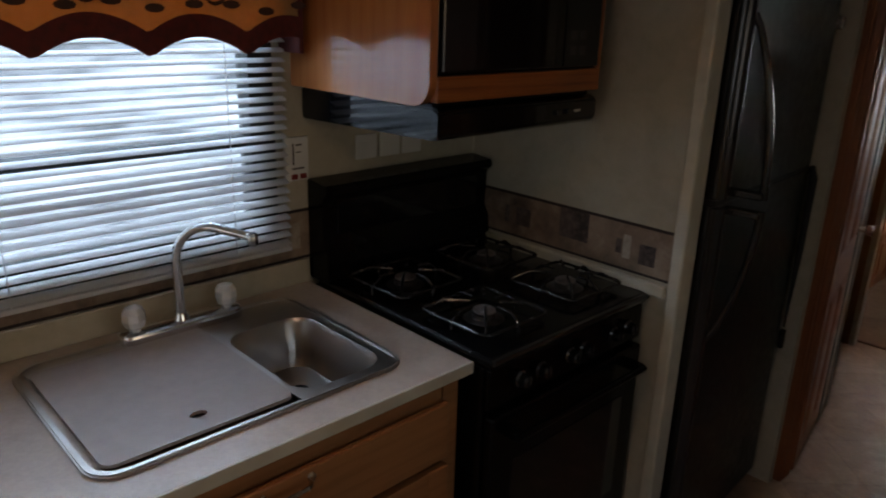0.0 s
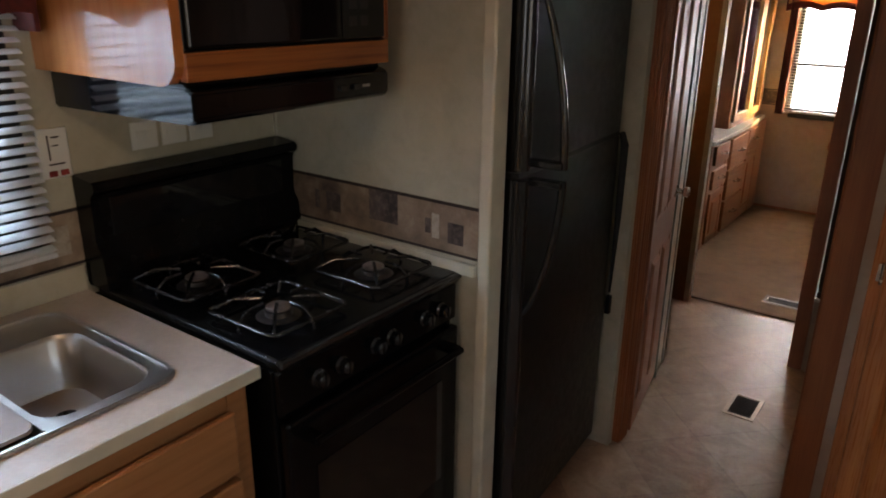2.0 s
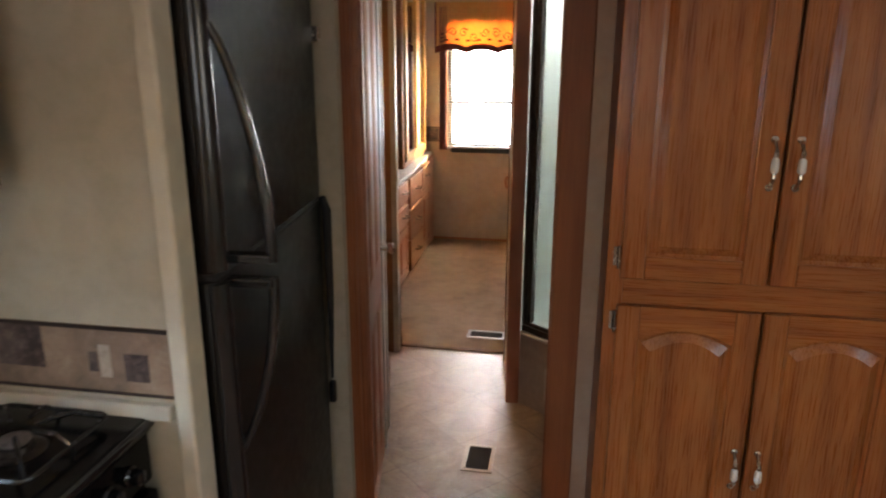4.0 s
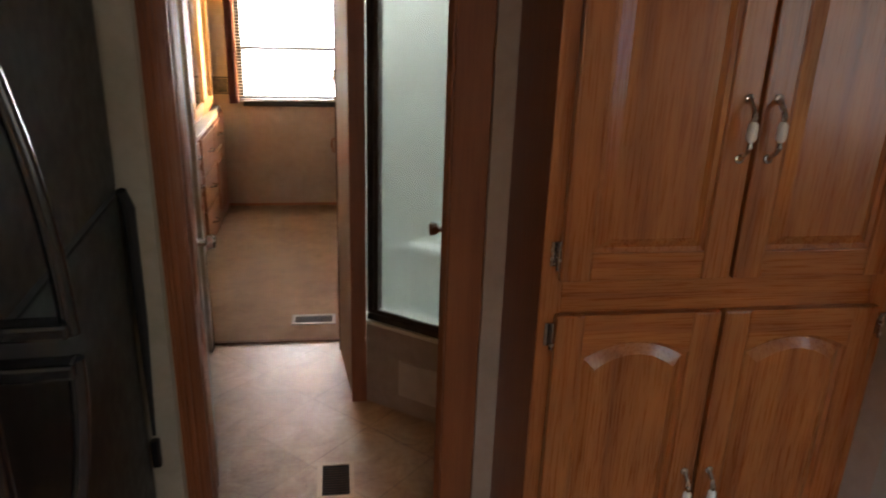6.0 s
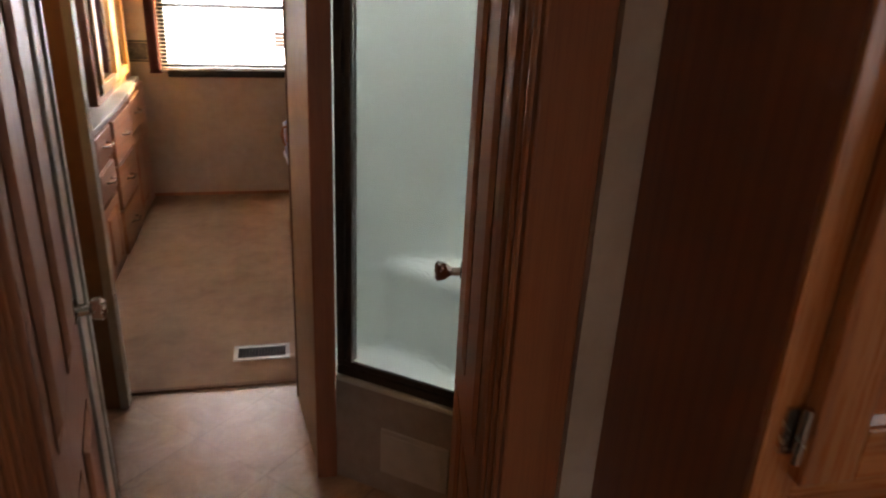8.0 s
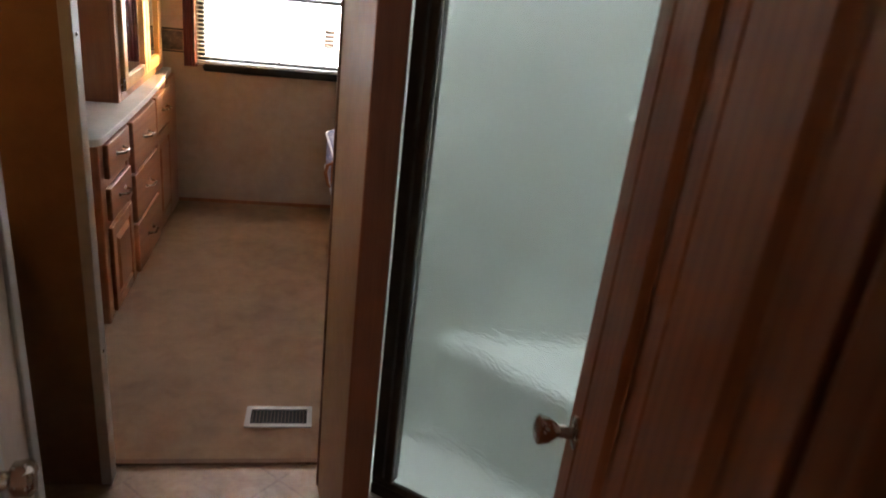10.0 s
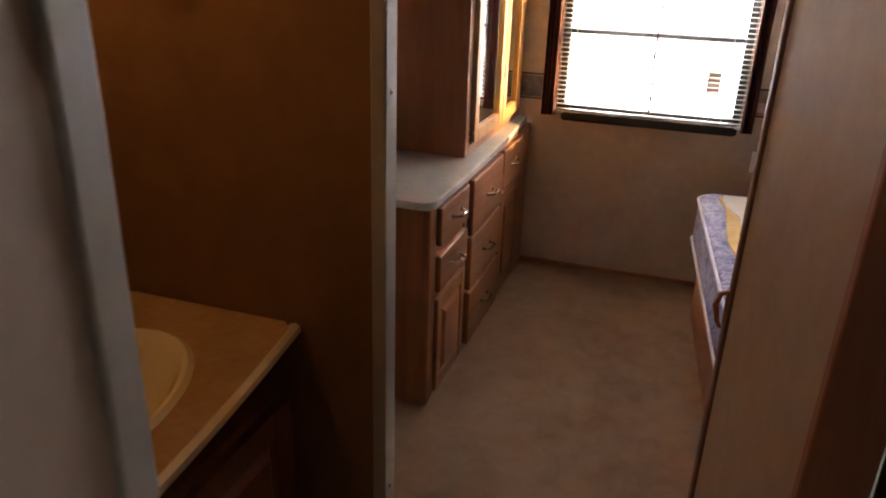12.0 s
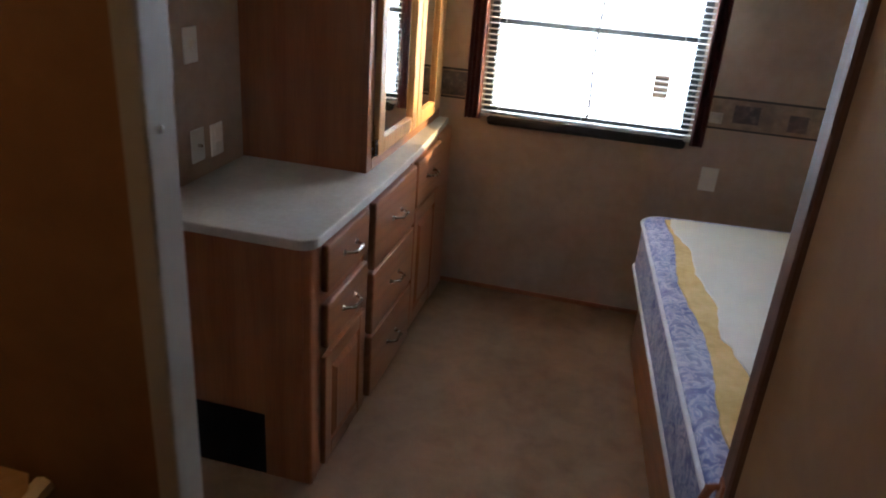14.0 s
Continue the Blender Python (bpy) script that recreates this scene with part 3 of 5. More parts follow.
# wall between shower and bedroom, with its wood-look edge
structure("wall_shower_side", slab([(-0.100, 4.0), (-0.054, 3.590), (-0.010, 3.590), (-0.045, 4.0)], 0, CH), WALL_TAN, "tan wallpapered wall beside the shower", "wall")
structure("trim_bedroom_edge", box((-0.106, -0.080, 4.0, 4.040, 0.0005, CH), bev=0.006), EDGE_TRIM, "narrow brown edge trim at the bedroom opening", "trim")
structure("wall_bedroom_near", box((-0.080, XR, 4.0, 4.035, 0, CH)), WALL_TAN, "tan wall behind the shower", "wall")
structure("trim_shower_post", box((-0.058, 0.000, 3.566, 3.5895, 0.0005, CH), bev=0.004), DOOR_WOOD, "brown corner post beside the shower", "trim")

# hallway opening: casings
def fluted(name, x0, x1, y0, y1, label):
    c = structure(name, box((x0, x1, y0, y1, 0.0005, CH - 0.002), bev=0.004), TRIM_WOOD, label, "trim")
    w = y1 - y0
    return c


fluted("trim_casing_west", -0.462, -0.430, 2.5345, 2.612, "oak door casing with moulded grooves")
for dx in (-0.460, -0.4505, -0.441):
    structure("trim_moulding", tube([(dx + 0.004, 2.5335, 0.01), (dx + 0.004, 2.5335, CH - 0.01)], 0.004, 8), TRIM_WOOD, "rounded oak moulding on the casing", "trim")
for y in (2.552, 2.572, 2.593):
    structure("trim_moulding", tube([(-0.430, y, 0.01), (-0.430, y, CH - 0.01)], 0.006, 8), TRIM_WOOD, "rounded oak moulding on the casing", "trim")
fluted("trim_casing_east", 0.143, 0.224, 2.530, 2.640, "oak door casing beside the pantry")
for y in (2.548, 2.572, 2.600):
    structure("trim_moulding", tube([(0.143, y, 0.01), (0.143, y, CH - 0.01)], 0.006, 8), TRIM_WOOD, "rounded oak moulding on the casing", "trim")
structure("wall_hall_east", box((0.224, XR, 2.520, 2.560, 0, CH)), WALL_TAN, "grey wallpapered strip beside the pantry", "wall")
structure("trim_hall_head", box((-0.43, 0.143, 2.54, 2.58, CH - 0.06, CH - 0.001)), TRIM_WOOD, "oak head of the hallway opening", "trim")

# bathroom door wall, set at a slant
BD = face_m((-0.417, 2.600, 0), (-0.123, 0.692, 0), (0.692, 0.123, 0))
door = thing("door_1", BD, "closed brown bathroom door with raised panels and a lever", "door", "", "structure")
leaf = part("leaf", box((0.014, 0.497, 0.02, 1.90, -0.034, 0.0), bev=0.003), DOOR_WOOD, door, "", BD)
for u0, u1 in ((0.065, 0.225), (0.270, 0.430)):
    for v0, v1, a in ((0.13, 0.70, 0.0), (0.845, 1.80, 0.0)):
        part("panel", raised_panel(u0, u1, v0, v1, 0.002, a, 0.03, 0.006), DOOR_WOOD, leaf, "", BD)
knob = part("lever", lathe([(0.024, 0.0), (0.024, 0.006), (0.012, 0.010), (0.010, 0.028), (0.020, 0.034), (0.022, 0.050), (0.016, 0.056)], (0.444, 0.870, 0.0), (0, 0, 1), 18), NICKEL, leaf, "shiny nickel door knob", BD, True)
structure("door_frame", box((0.502, 0.522, 0.0, CH, -0.05, 0.006), bev=0.003), GREY_TRIM, "grey door jamb", "trim").data.transform(BD)
structure("wall_bath_stub", box((0.522, 0.662, 0.0, CH, -0.055, 0.0)), WALL_TAN, "narrow tan wallpapered wall beside the bathroom door", "wall").data.transform(BD)
structure("trim_stub", box((0.662, 0.703, 0.0, CH, -0.060, 0.006), bev=0.004), GREY_TRIM, "pale grey end cap of the narrow wall", "trim").data.transform(BD)
structure("wall_over_door", box((0.0, 0.503, 1.905, CH, -0.05, -0.005)), WALL_TAN, "strip of wall over the bathroom door", "wall").data.transform(BD)

# ---- windows ----
def window(name, m, u0, u1, v0, v1, mid, mat_frame, label, fr=0.03, thick=0.05):
    w = thing(name, m, label, "window", "", "structure")
    for a in ((u0, u1, v0, v0 + fr), (u0, u1, v1 - fr, v1), (u0, u0 + fr, v0 + fr, v1 - fr), (u1 - fr, u1, v0 + fr, v1 - fr)):
        part("window_frame", box((*a, -thick, 0.010), bev=0.004), mat_frame, w, "", m)
    part("sash_bar", box((u0 + fr, u1 - fr, mid - 0.014, mid + 0.014, -thick, -0.012), bev=0.003), mat_frame, w, "", m)
    for a, b in ((v0 + fr, mid - 0.014), (mid + 0.014, v1 - fr)):
        p = part("pane", box((u0 + fr, u1 - fr, a, b, -thick + 0.012, -thick + 0.016)), GLASS, w, "clear glass", m)
        p.visible_shadow = False
    return w


KM = face_m((XL, 0, 0), (0, 1, 0), (1, 0, 0))
window("window_1", KM, KW[0], KW[1], KW[2], KW[3], 1.307, WINDOW_BLACK, "black-framed kitchen window above the sink", 0.066)
blind("window_blind", KM @ Matrix.Translation((0, 0, 0.036)), -0.30, 0.978, 1.040, 1.66, 0.0225, -20, 0.025, BLIND, "white slat blind, half open, over the sink window")
EM = face_m((0, YE, 0), (1, 0, 0), (0, -1, 0))
window("window_2", EM, BW[0], BW[1], BW[2], BW[3], 1.118, WINDOW_BLACK, "dark-framed bedroom window full of daylight")
blind("window_blind", EM @ Matrix.Translation((0, 0, 0.034)), -0.805, 0.038, 0.772, 1.72, 0.0205, -3, 0.0200, BLIND_DARK, "white slat blind, open, over the bedroom window")
st = thing("window_label", EM @ Matrix.Translation((-0.125, 0.90, -0.03)), "small brown paper label stuck on the window", "label")
part("paper", box((-0.142, -0.086, 0.888, 0.984, -0.030, -0.029)), PAPER, st, "", EM)
part("print", box((-0.134, -0.094, 0.964, 0.970, -0.0288, -0.0283), (-0.134, -0.094, 0.944, 0.949, -0.0288, -0.0283), (-0.134, -0.102, 0.92, 0.925, -0.0288, -0.0283)), DARK_LINE, st, "", EM)

structure("backdrop_yard", box((-3.6, -3.58, -5, 5, -0.6, 4.5)), OUT_SINK, "pale overcast yard beyond the sink window", "backdrop")
structure("backdrop_sky", box((-2.6, 1.6, 8.2, 8.22, -0.4, 4.0)), OUT_BED, "bright daylight beyond the bedroom window", "backdrop")

# wall border strips with printed squares
def border(name, m, u0, u1, v0, v1, squares, parent_label):
    s = structure(name, box((u0, u1, v0, v1, 0.0005, 0.0025)), BORDER, parent_label, "wallpaper border")
    s.data.transform(m)
    part("edge_line", box((u0, u1, v1 - 0.008, v1, 0.003, 0.0036)), DARK_LINE, s, "", m)
    part("edge_line", box((u0, u1, v0, v0 + 0.007, 0.003, 0.0036)), DARK_LINE, s, "", m)
    for a, b, c, d, mt in squares:
        if a >= u0 and b <= u1:
            part("printed_square", box((a, b, v0 + c, v0 + d, 0.003, 0.0038)), mt, s, "", m)
    return s


DM = face_m((0, 1.672, 0), (1, 0, 0), (0, -1, 0))
border("trim_border_side", DM, -1.235, -0.526, 0.970, 1.107, [(-1.045, -0.990, 0.040, 0.095, MOTIF), (-1.090, -1.072, 0.040, 0.095, MOTIF), (-0.882, -0.782, 0.045, 0.130, MOTIF), (-0.668, -0.645, 0.035, 0.100, MOTIF_PALE), (-0.690, -0.672, 0.045, 0.085, MOTIF), (-0.618, -0.570, 0.030, 0.085, MOTIF)], "printed stone-tile wallpaper border over the stove")
structure("trim_backsplash", box((-1.235, -0.527, 1.652, 1.6715, 0.930, 0.962), bev=0.004), CREAM, "cream splash strip behind the stove", "trim")
border("trim_border_sink", KM, 0.91, 1.06, 0.985, 1.121, [(0.985, 1.03, 0.03, 0.10, MOTIF_PALE)], "printed stone-tile wallpaper border beside the window")
border("trim_border_under", KM, -1.2, 0.909, 0.985, 1.028, [], "printed stone-tile wallpaper border under the window")
border("trim_border_bed", EM, -0.985, -0.82, 0.808, 0.926, [(-0.955, -0.845, 0.012, 0.105, MOTIF)], "printed border on the bedroom wall")
border("trim_border_bed", EM, 0.062, 0.98, 0.815, 0.935, [(0.155, 0.245, 0.03, 0.095, MOTIF), (0.345, 0.41, 0.02, 0.08, MOTIF), (0.075, 0.12, 0.02, 0.06, MOTIF_PALE), (0.5, 0.58, 0.03, 0.1, MOTIF)], "printed border on the bedroom wall")

# ---- kitchen ----
def counter():
    c = thing("worktop", (-0.93, 0.3, 0.88), "pinkish beige laminate worktop with a pale edge", "worktop")
    body = ring_slab(rounded(XL + 0.001, -0.624, -1.30, 1.05, 0.002), rounded(-1.165, -0.715, 0.335, 0.915, 0.03), 0.8905, 0.9175)
    part("top", body, LAMINATE, c)
    part("front_edge", box((-0.624, -0.618, -1.30, 1.052, 0.890, 0.918), bev=0.002), LAM_EDGE, c, "pale laminate edge strip")
    part("upstand", box((XL + 0.0005, XL + 0.012, -1.30, 1.05, 0.918, 0.984), bev=0.003), WALLPAPER, c)


counter()


def base_cabinet():
    m = face_m((-0.645, 0, 0), (0, 1, 0), (1, 0, 0))
    c = thing("base_cabinet", (-0.93, 0.3, 0), "pale oak kitchen base cabinet under the worktop", "cabinet")
    part("body", box((XL + 0.002, -0.6455, -1.28, 1.025, 0.08, 0.78), (-0.69, -0.6455, -1.28, 1.025, 0.7801, 0.890), (XL + 0.002, -0.70, 0.96, 1.025, 0.7801, 0.890)), PALE_CAB, c)
    part("kick_board", box((XL + 0.002, -0.70, -1.28, 1.025, 0.0, 0.08)), VOID_AND_SHADE, c)
    for a, b in ((0.985, 1.030), (0.165, 0.205), (-0.62, -0.58)):
        part("stile", box((a, b, 0.08, 0.8898, -0.0002, 0.004), bev=0.001), PALE_CAB, c, "", m)
    for u0, u1 in ((0.205, 0.985), (-0.58, 0.165)):
        d = part("drawer", box((u0 - 0.008, u1 + 0.006, 0.705, 0.842, 0.005, 0.021), bev=0.005), PALE_CAB, c, "", m)
        pull(d, m @ Matrix.Translation((0, 0, 0.021)), (u0 + u1) / 2, 0.822 if u0 > 0 else 0.79, 0.10, False)
        mid = (u0 + u1) / 2
        for a, b, h in ((u0 - 0.008, mid - 0.003, mid - 0.04), (mid + 0.003, u1 + 0.006, mid + 0.04)):
            dl = door_leaf(c, "door", m @ Matrix.Translation((0, 0, 0.004)), a, b, 0.10, 0.690, PALE_CAB, PALE_CAB)
            pull(dl, m @ Matrix.Translation((0, 0, 0.023)), h, 0.60, 0.09, True)


base_cabinet()


def sink():
    s = thing("sink", (-0.94, 0.62, 0.918), "stainless steel double sink, one bowl under a board", "sink")
    o = rounded(-1.182, -0.700, 0.306, 0.945, 0.055)
    rim = ring_slab(o, rounded(-1.168, -0.714, 0.320, 0.931, 0.048), 0.9182, 0.9255)
    bmesh.ops.bevel(rim, geom=[e for e in rim.edges if abs(e.verts[0].co.z - 0.9255) < 1e-5 and abs(e.verts[1].co.z - 0.9255) < 1e-5 and e.calc_face_angle(0) > 0.5], offset=0.003, segments=2, affect="EDGES")
    part("rim", rim, STEEL, s, "", None, True)
    # deck: flat ring round the bowl on one side
    t = bmesh.new()
    n = 6
    bowl = rounded(-1.055, -0.735, 0.700, 0.912, 0.055, n)
    deck_o = rounded(-1.168, -0.714, 0.6880, 0.931, 0.012, n)
    part("deck", ring_slab(deck_o, bowl, 0.9185, 0.9215), STEEL, s)
    part("ledge", box((-1.168, -1.060, 0.33, 0.688, 0.9185, 0.9215)), STEEL, s)
    rings = []
    for inset, z in ((0, 0.9205), (0.006, 0.912), (0.012, 0.83), (0.022, 0.806), (0.045, 0.797)):
        rings.append([t.verts.new((x, y, z)) for x, y in rounded(-1.055 + inset, -0.735 - inset, 0.700 + inset, 0.912 - inset, max(0.055 - inset * 0.4, 0.02), n)])
    for a, b in zip(rings, rings[1:]):
        for i in range(len(a)):
            j = (i + 1) % len(a)
            t.faces.new((a[i], a[j], b[j], b[i]))
    t.faces.new(rings[-1])
    bmesh.ops.recalc_face_normals(t, faces=t.faces)
    bmesh.ops.reverse_faces(t, faces=t.faces)
    part("bowl", t, STEEL, s, "brushed steel bowl", None, True)
    d = part("drain", lathe([(0.040, 0.0), (0.038, 0.003), (0.026, 0.002), (0.022, 0.0015)], (-0.935, 0.820, 0.797), (0, 0, 1), 24), STEEL, s, "steel drain ring", None, True)
    part("strainer", lathe([(0.022, 0.0), (0.021, 0.003), (0.006, 0.0035), (0.004, 0.012), (0.001, 0.013)], (-0.935, 0.820, 0.7985), (0, 0, 1), 20), VOID_AND_SHADE, d, "dark strainer", None, True)
    b = thing("sink_cover", (-0.93, 0.5, 0.9215), "grey-beige sink cover board with a finger hole", "cutting board")
    hole = [(-0.782 + 0.011 * math.cos(i * math.tau / 28), 0.516 + 0.016 * math.sin(i * math.tau / 28)) for i in range(28)]
    out = rounded(-1.130, -0.728, 0.332, 0.683, 0.022, 6)
    t = ring_slab(out, hole, 0.9216, 0.9285)
    part("board", t, BOARD, b)
    part("hole", slab([(x, y) for x, y in hole], 0.9217, 0.9222), VOID_AND_SHADE, b, "dark finger hole")


sink()


def faucet():
    f = thing("faucet", (-1.150, 0.655, 0.9215), "chrome gooseneck faucet with clear acrylic knobs", "faucet")
    part("base", slab(rounded(-1.176, -1.122, 0.518, 0.798, 0.024), 0.9217, 0.950, 0.008), CHROME, f, "", None, True)
    pts, n = [], 18
    ax, ay = 0.80, 0.60
    pts = [(-1.150, 0.655, 0.940), (-1.150, 0.655, 0.99), (-1.150, 0.655, 1.06)]
    for i in range(1, n + 1):
        a = radians(100 * i / n)
        r = 0.085
        d = r - r * math.cos(a)
        pts.append((-1.150 + ax * d, 0.655 + ay * d, 1.085 + r * math.sin(a)))
    x, y, z = pts[-1]
    for d in (0.02, 0.045, 0.068, 0.080):
        pts.append((x + ax * d, y + ay * d, z - 0.17 * d - 60 * max(0, d - 0.05) ** 3))
    part("spout", tube(pts, [0.011] * 3 + [0.010] * (len(pts) - 3), 14), CHROME, f, "", None, True)
    part("aerator", lathe([(0.011, 0), (0.0125, 0.004), (0.0125, 0.022), (0.010, 0.026)], (pts[-1][0], pts[-1][1], pts[-1][2] - 0.016), (0, 0, 1), 14), CHROME, f, "", None, True)
    part("collar", lathe([(0.020, 0), (0.020, 0.008), (0.014, 0.020), (0.013, 0.03)], (-1.150, 0.655, 0.940), (0, 0, 1), 18), CHROME, f, "", None, True)
    for y in (0.552, 0.765):
        k = part("knob", lathe([(0.012, 0.0), (0.012, 0.010), (0.021, 0.018), (0.026, 0.032), (0.025, 0.048), (0.017, 0.060), (0.008, 0.063)], (-1.150, y, 0.944), (0, 0, 1), 8), ACRYLIC, f, "clear faceted acrylic knob")
        part("stem", lathe([(0.010, 0), (0.009, 0.02), (0.006, 0.04)], (-1.150, y, 0.944), (0, 0, 1), 12), CHROME, k)


faucet()


def stove():
    s = thing("gas_stove", (-0.9, 1.36, 0), "black enamel gas range with four burners and backguard", "stove")
    part("body", box((XL + 0.004, -0.600, 1.062, 1.662, 0.02, 0.905), bev=0.004), BLACK, s)
    top = part("cooktop", box((-1.215, -0.572, 1.060, 1.664, 0.905, 0.936), bev=0.012, seg=3), BLACK, s, "glossy black cooktop", None, True)
    part("front_lip", tube([(-0.575, 1.064, 0.925), (-0.575, 1.660, 0.925)], 0.009, 10), BLACK_GLOSS, s, "", None, True)
    # backguard: sloping hood-like panel
    t = bmesh.new()
    prof = [(XL + 0.006, 0.93), (-1.150, 0.93), (-1.158, 1.02), (-1.176, 1.045), (-1.172, 1.155), (-1.150, 1.172), (-1.155, 1.192), (XL + 0.006, 1.200)]
    a = [t.verts.new((x, 1.056, z)) for x, z in prof]
    b = [t.verts.new((x, 1.666, z)) for x, z in prof]
    for i in range(len(prof)):
        j = (i + 1) % len(prof)
        t.faces.new((a[i], a[j], b[j], b[i]))
    t.faces.new(a)
    t.faces.new(b)
    bmesh.ops.recalc_face_normals(t, faces=t.faces)
    bmesh.ops.bevel(t, geom=[e for e in t.edges if abs(e.verts[0].co.y - e.verts[1].co.y) > 0.1], offset=0.004, segments=2, affect="EDGES")
    g = part("backguard", t, BLACK, s, "black enamel backguard", None, True)
    part("inset_panel", box((-1.176, -1.1705, 1.10, 1.62, 1.055, 1.148), bev=0.002), BLACK_GLASS, g, "glossy dark panel")
    part("badge", box((-1.1705, -1.1695, 1.33, 1.39, 1.095, 1.107)), IRON, g)
    # control strip and knobs
    m = face_m((-0.598, 0, 0), (0, 1, 0), (1, 0, 0))
    cp = part("control_panel", box((1.064, 1.660, 0.805, 0.905, 0.0, 0.016), bev=0.005), BLACK, s, "", m)
    for u in (1.165, 1.235, 1.345, 1.400, 1.525, 1.590):
        k = part("knob", lathe([(0.020, 0), (0.020, 0.004), (0.016, 0.008), (0.0145, 0.024), (0.010, 0.027)], (u, 0.853, 0.016), (0, 0, 1), 16), BLACK_GLOSS, cp, "black control knob", m, True)
        part("pointer", box((u - 0.002, u + 0.002, 0.840, 0.868, 0.036, 0.046), bev=0.001), BLACK_GLOSS, k, "", m)
    od = part("oven_door", box((1.068, 1.656, 0.235, 0.790, 0.0, 0.028), bev=0.008), BLACK, s, "", m)
    part("window", box((1.14, 1.585, 0.36, 0.66, 0.0282, 0.0300), bev=0.0008), BLACK_GLASS, od, "dark oven glass", m)
    h = part("handle", tube([(1.11, 0.745, 0.066), (1.25, 0.748, 0.068), (1.47, 0.748, 0.068), (1.615, 0.745, 0.066)], 0.009, 10), BLACK, od, "glossy black oven handle", m, True)
    for u in (1.12, 1.605):
        part("bracket", box((u - 0.012, u + 0.012, 0.735, 0.757, 0.026, 0.064), bev=0.003), BLACK, h, "", m)
    part("drawer", box((1.068, 1.656, 0.06, 0.222, 0.0, 0.024), bev=0.006), BLACK, s, "", m)
    # burners and grates
    for bx, by in ((-1.02, 1.205), (-0.735, 1.205), (-1.02, 1.515), (-0.735, 1.515)):
        bu = part("burner", lathe([(0.050, 0), (0.046, 0.003), (0.030, 0.004), (0.029, 0.014), (0.022, 0.017)], (bx, by, 0.9355), (0, 0, 1), 24), BOWL, s, "worn burner bowl", None, True)
        part("cap", lathe([(0.026, 0), (0.027, 0.005), (0.020, 0.009)], (bx, by, 0.9530), (0, 0, 1), 20), BURNER_CAP, bu, "", None, True)
    # one square wire grate over each burner, four fingers rising to the middle
    for bx in (-1.02, -0.735):
        for by in (1.205, 1.515):
            t = bmesh.new()
            r = 0.108
            tube([(x, y, 0.956) for x, y in rounded(bx - r, bx + r, by - r, by + r, 0.022, 4)], 0.0042, 8, t, True)
            for dx, dy in ((1, 1), (-1, 1), (1, -1), (-1, -1)):
                tube([(bx + dx * 0.024, by + dy * 0.024, 0.977), (bx + dx * 0.066, by + dy * 0.066, 0.978), (bx + dx * 0.098, by + dy * 0.098, 0.957)], 0.0040, 6, t)
            for dx, dy in ((1, 0), (-1, 0), (0, 1), (0, -1)):
                tube([(bx + dx * 0.040, by + dy * 0.040, 0.977), (bx + dx * 0.080, by + dy * 0.080, 0.977), (bx + dx * r, by + dy * r, 0.956)], 0.0036, 6, t)
                tube([(bx + dx * r, by + dy * r, 0.934), (bx + dx * r, by + dy * r, 0.957)], 0.0040, 6, t)
            part("grate", t, IRON, s, "black wire grate", None, True)


stove()


def upper_cabinet():
    c = thing("upper_cabinet", (-0.99, 1.31, 1.437), "oak wall cabinet with a rounded side panel, over the stove", "cabinet")
    X0, X1 = XL + 0.002, -0.742
    out = [(X0, 1.437), (X1 - 0.05, 1.437)] + [(X1 - 0.05 + 0.05 * math.sin(radians(a)), 1.487 - 0.05 * math.cos(radians(a))) for a in range(15, 91, 15)] + [(X1, CH - 0.001), (X0, CH - 0.001)]
    t = bmesh.new()
    a = [t.verts.new((x, 1.020, z)) for x, z in out]
    b = [t.verts.new((x, 1.040, z)) for x, z in out]
    for i in range(len(out)):
        j = (i + 1) % len(out)
        t.faces.new((a[i], a[j], b[j], b[i]))
    t.faces.new(a)
    t.faces.new(b)
    bmesh.ops.recalc_face_normals(t, faces=t.faces)
    part("side_panel", t, OAK_UP, c, "smooth light oak end panel with a rounded corner")
    part("body", box((X0, -0.762, 1.0405, 1.590, 1.455, CH - 0.001)), OAK, c)
    part("bottom_rail", box((-0.7615, -0.740, 1.0405, 1.592, 1.445, 1.497), bev=0.003), OAK_Y, c)
    part("stile", box((-0.7615, -0.740, 1.574, 1.592, 1.4975, CH - 0.002), bev=0.003), OAK, c)
    o = thing("microwave", (-0.80, 1.31, 1.498), "black built-in microwave with a dark glass door", "microwave")
    part("body", box((-0.7615, -0.745, 1.0415, 1.5735, 1.498, 1.84), bev=0.003), BLACK, o)
    d = part("door", box((-0.745, -0.732, 1.046, 1.43, 1.504, 1.834), bev=0.004), BLACK_GLASS, o, "dark glass door")
    p = part("control_panel", box((-0.745, -0.733, 1.431, 1.57, 1.504, 1.834), bev=0.003), BLACK_GLASS, o)
    for i in range(2):
        for j in range(2):
            part("button", box((-0.734, -0.7325, 1.452 + j * 0.036, 1.478 + j * 0.036, 1.53 + i * 0.035, 1.552 + i * 0.035), bev=0.0005), BLACK_GLOSS, p)


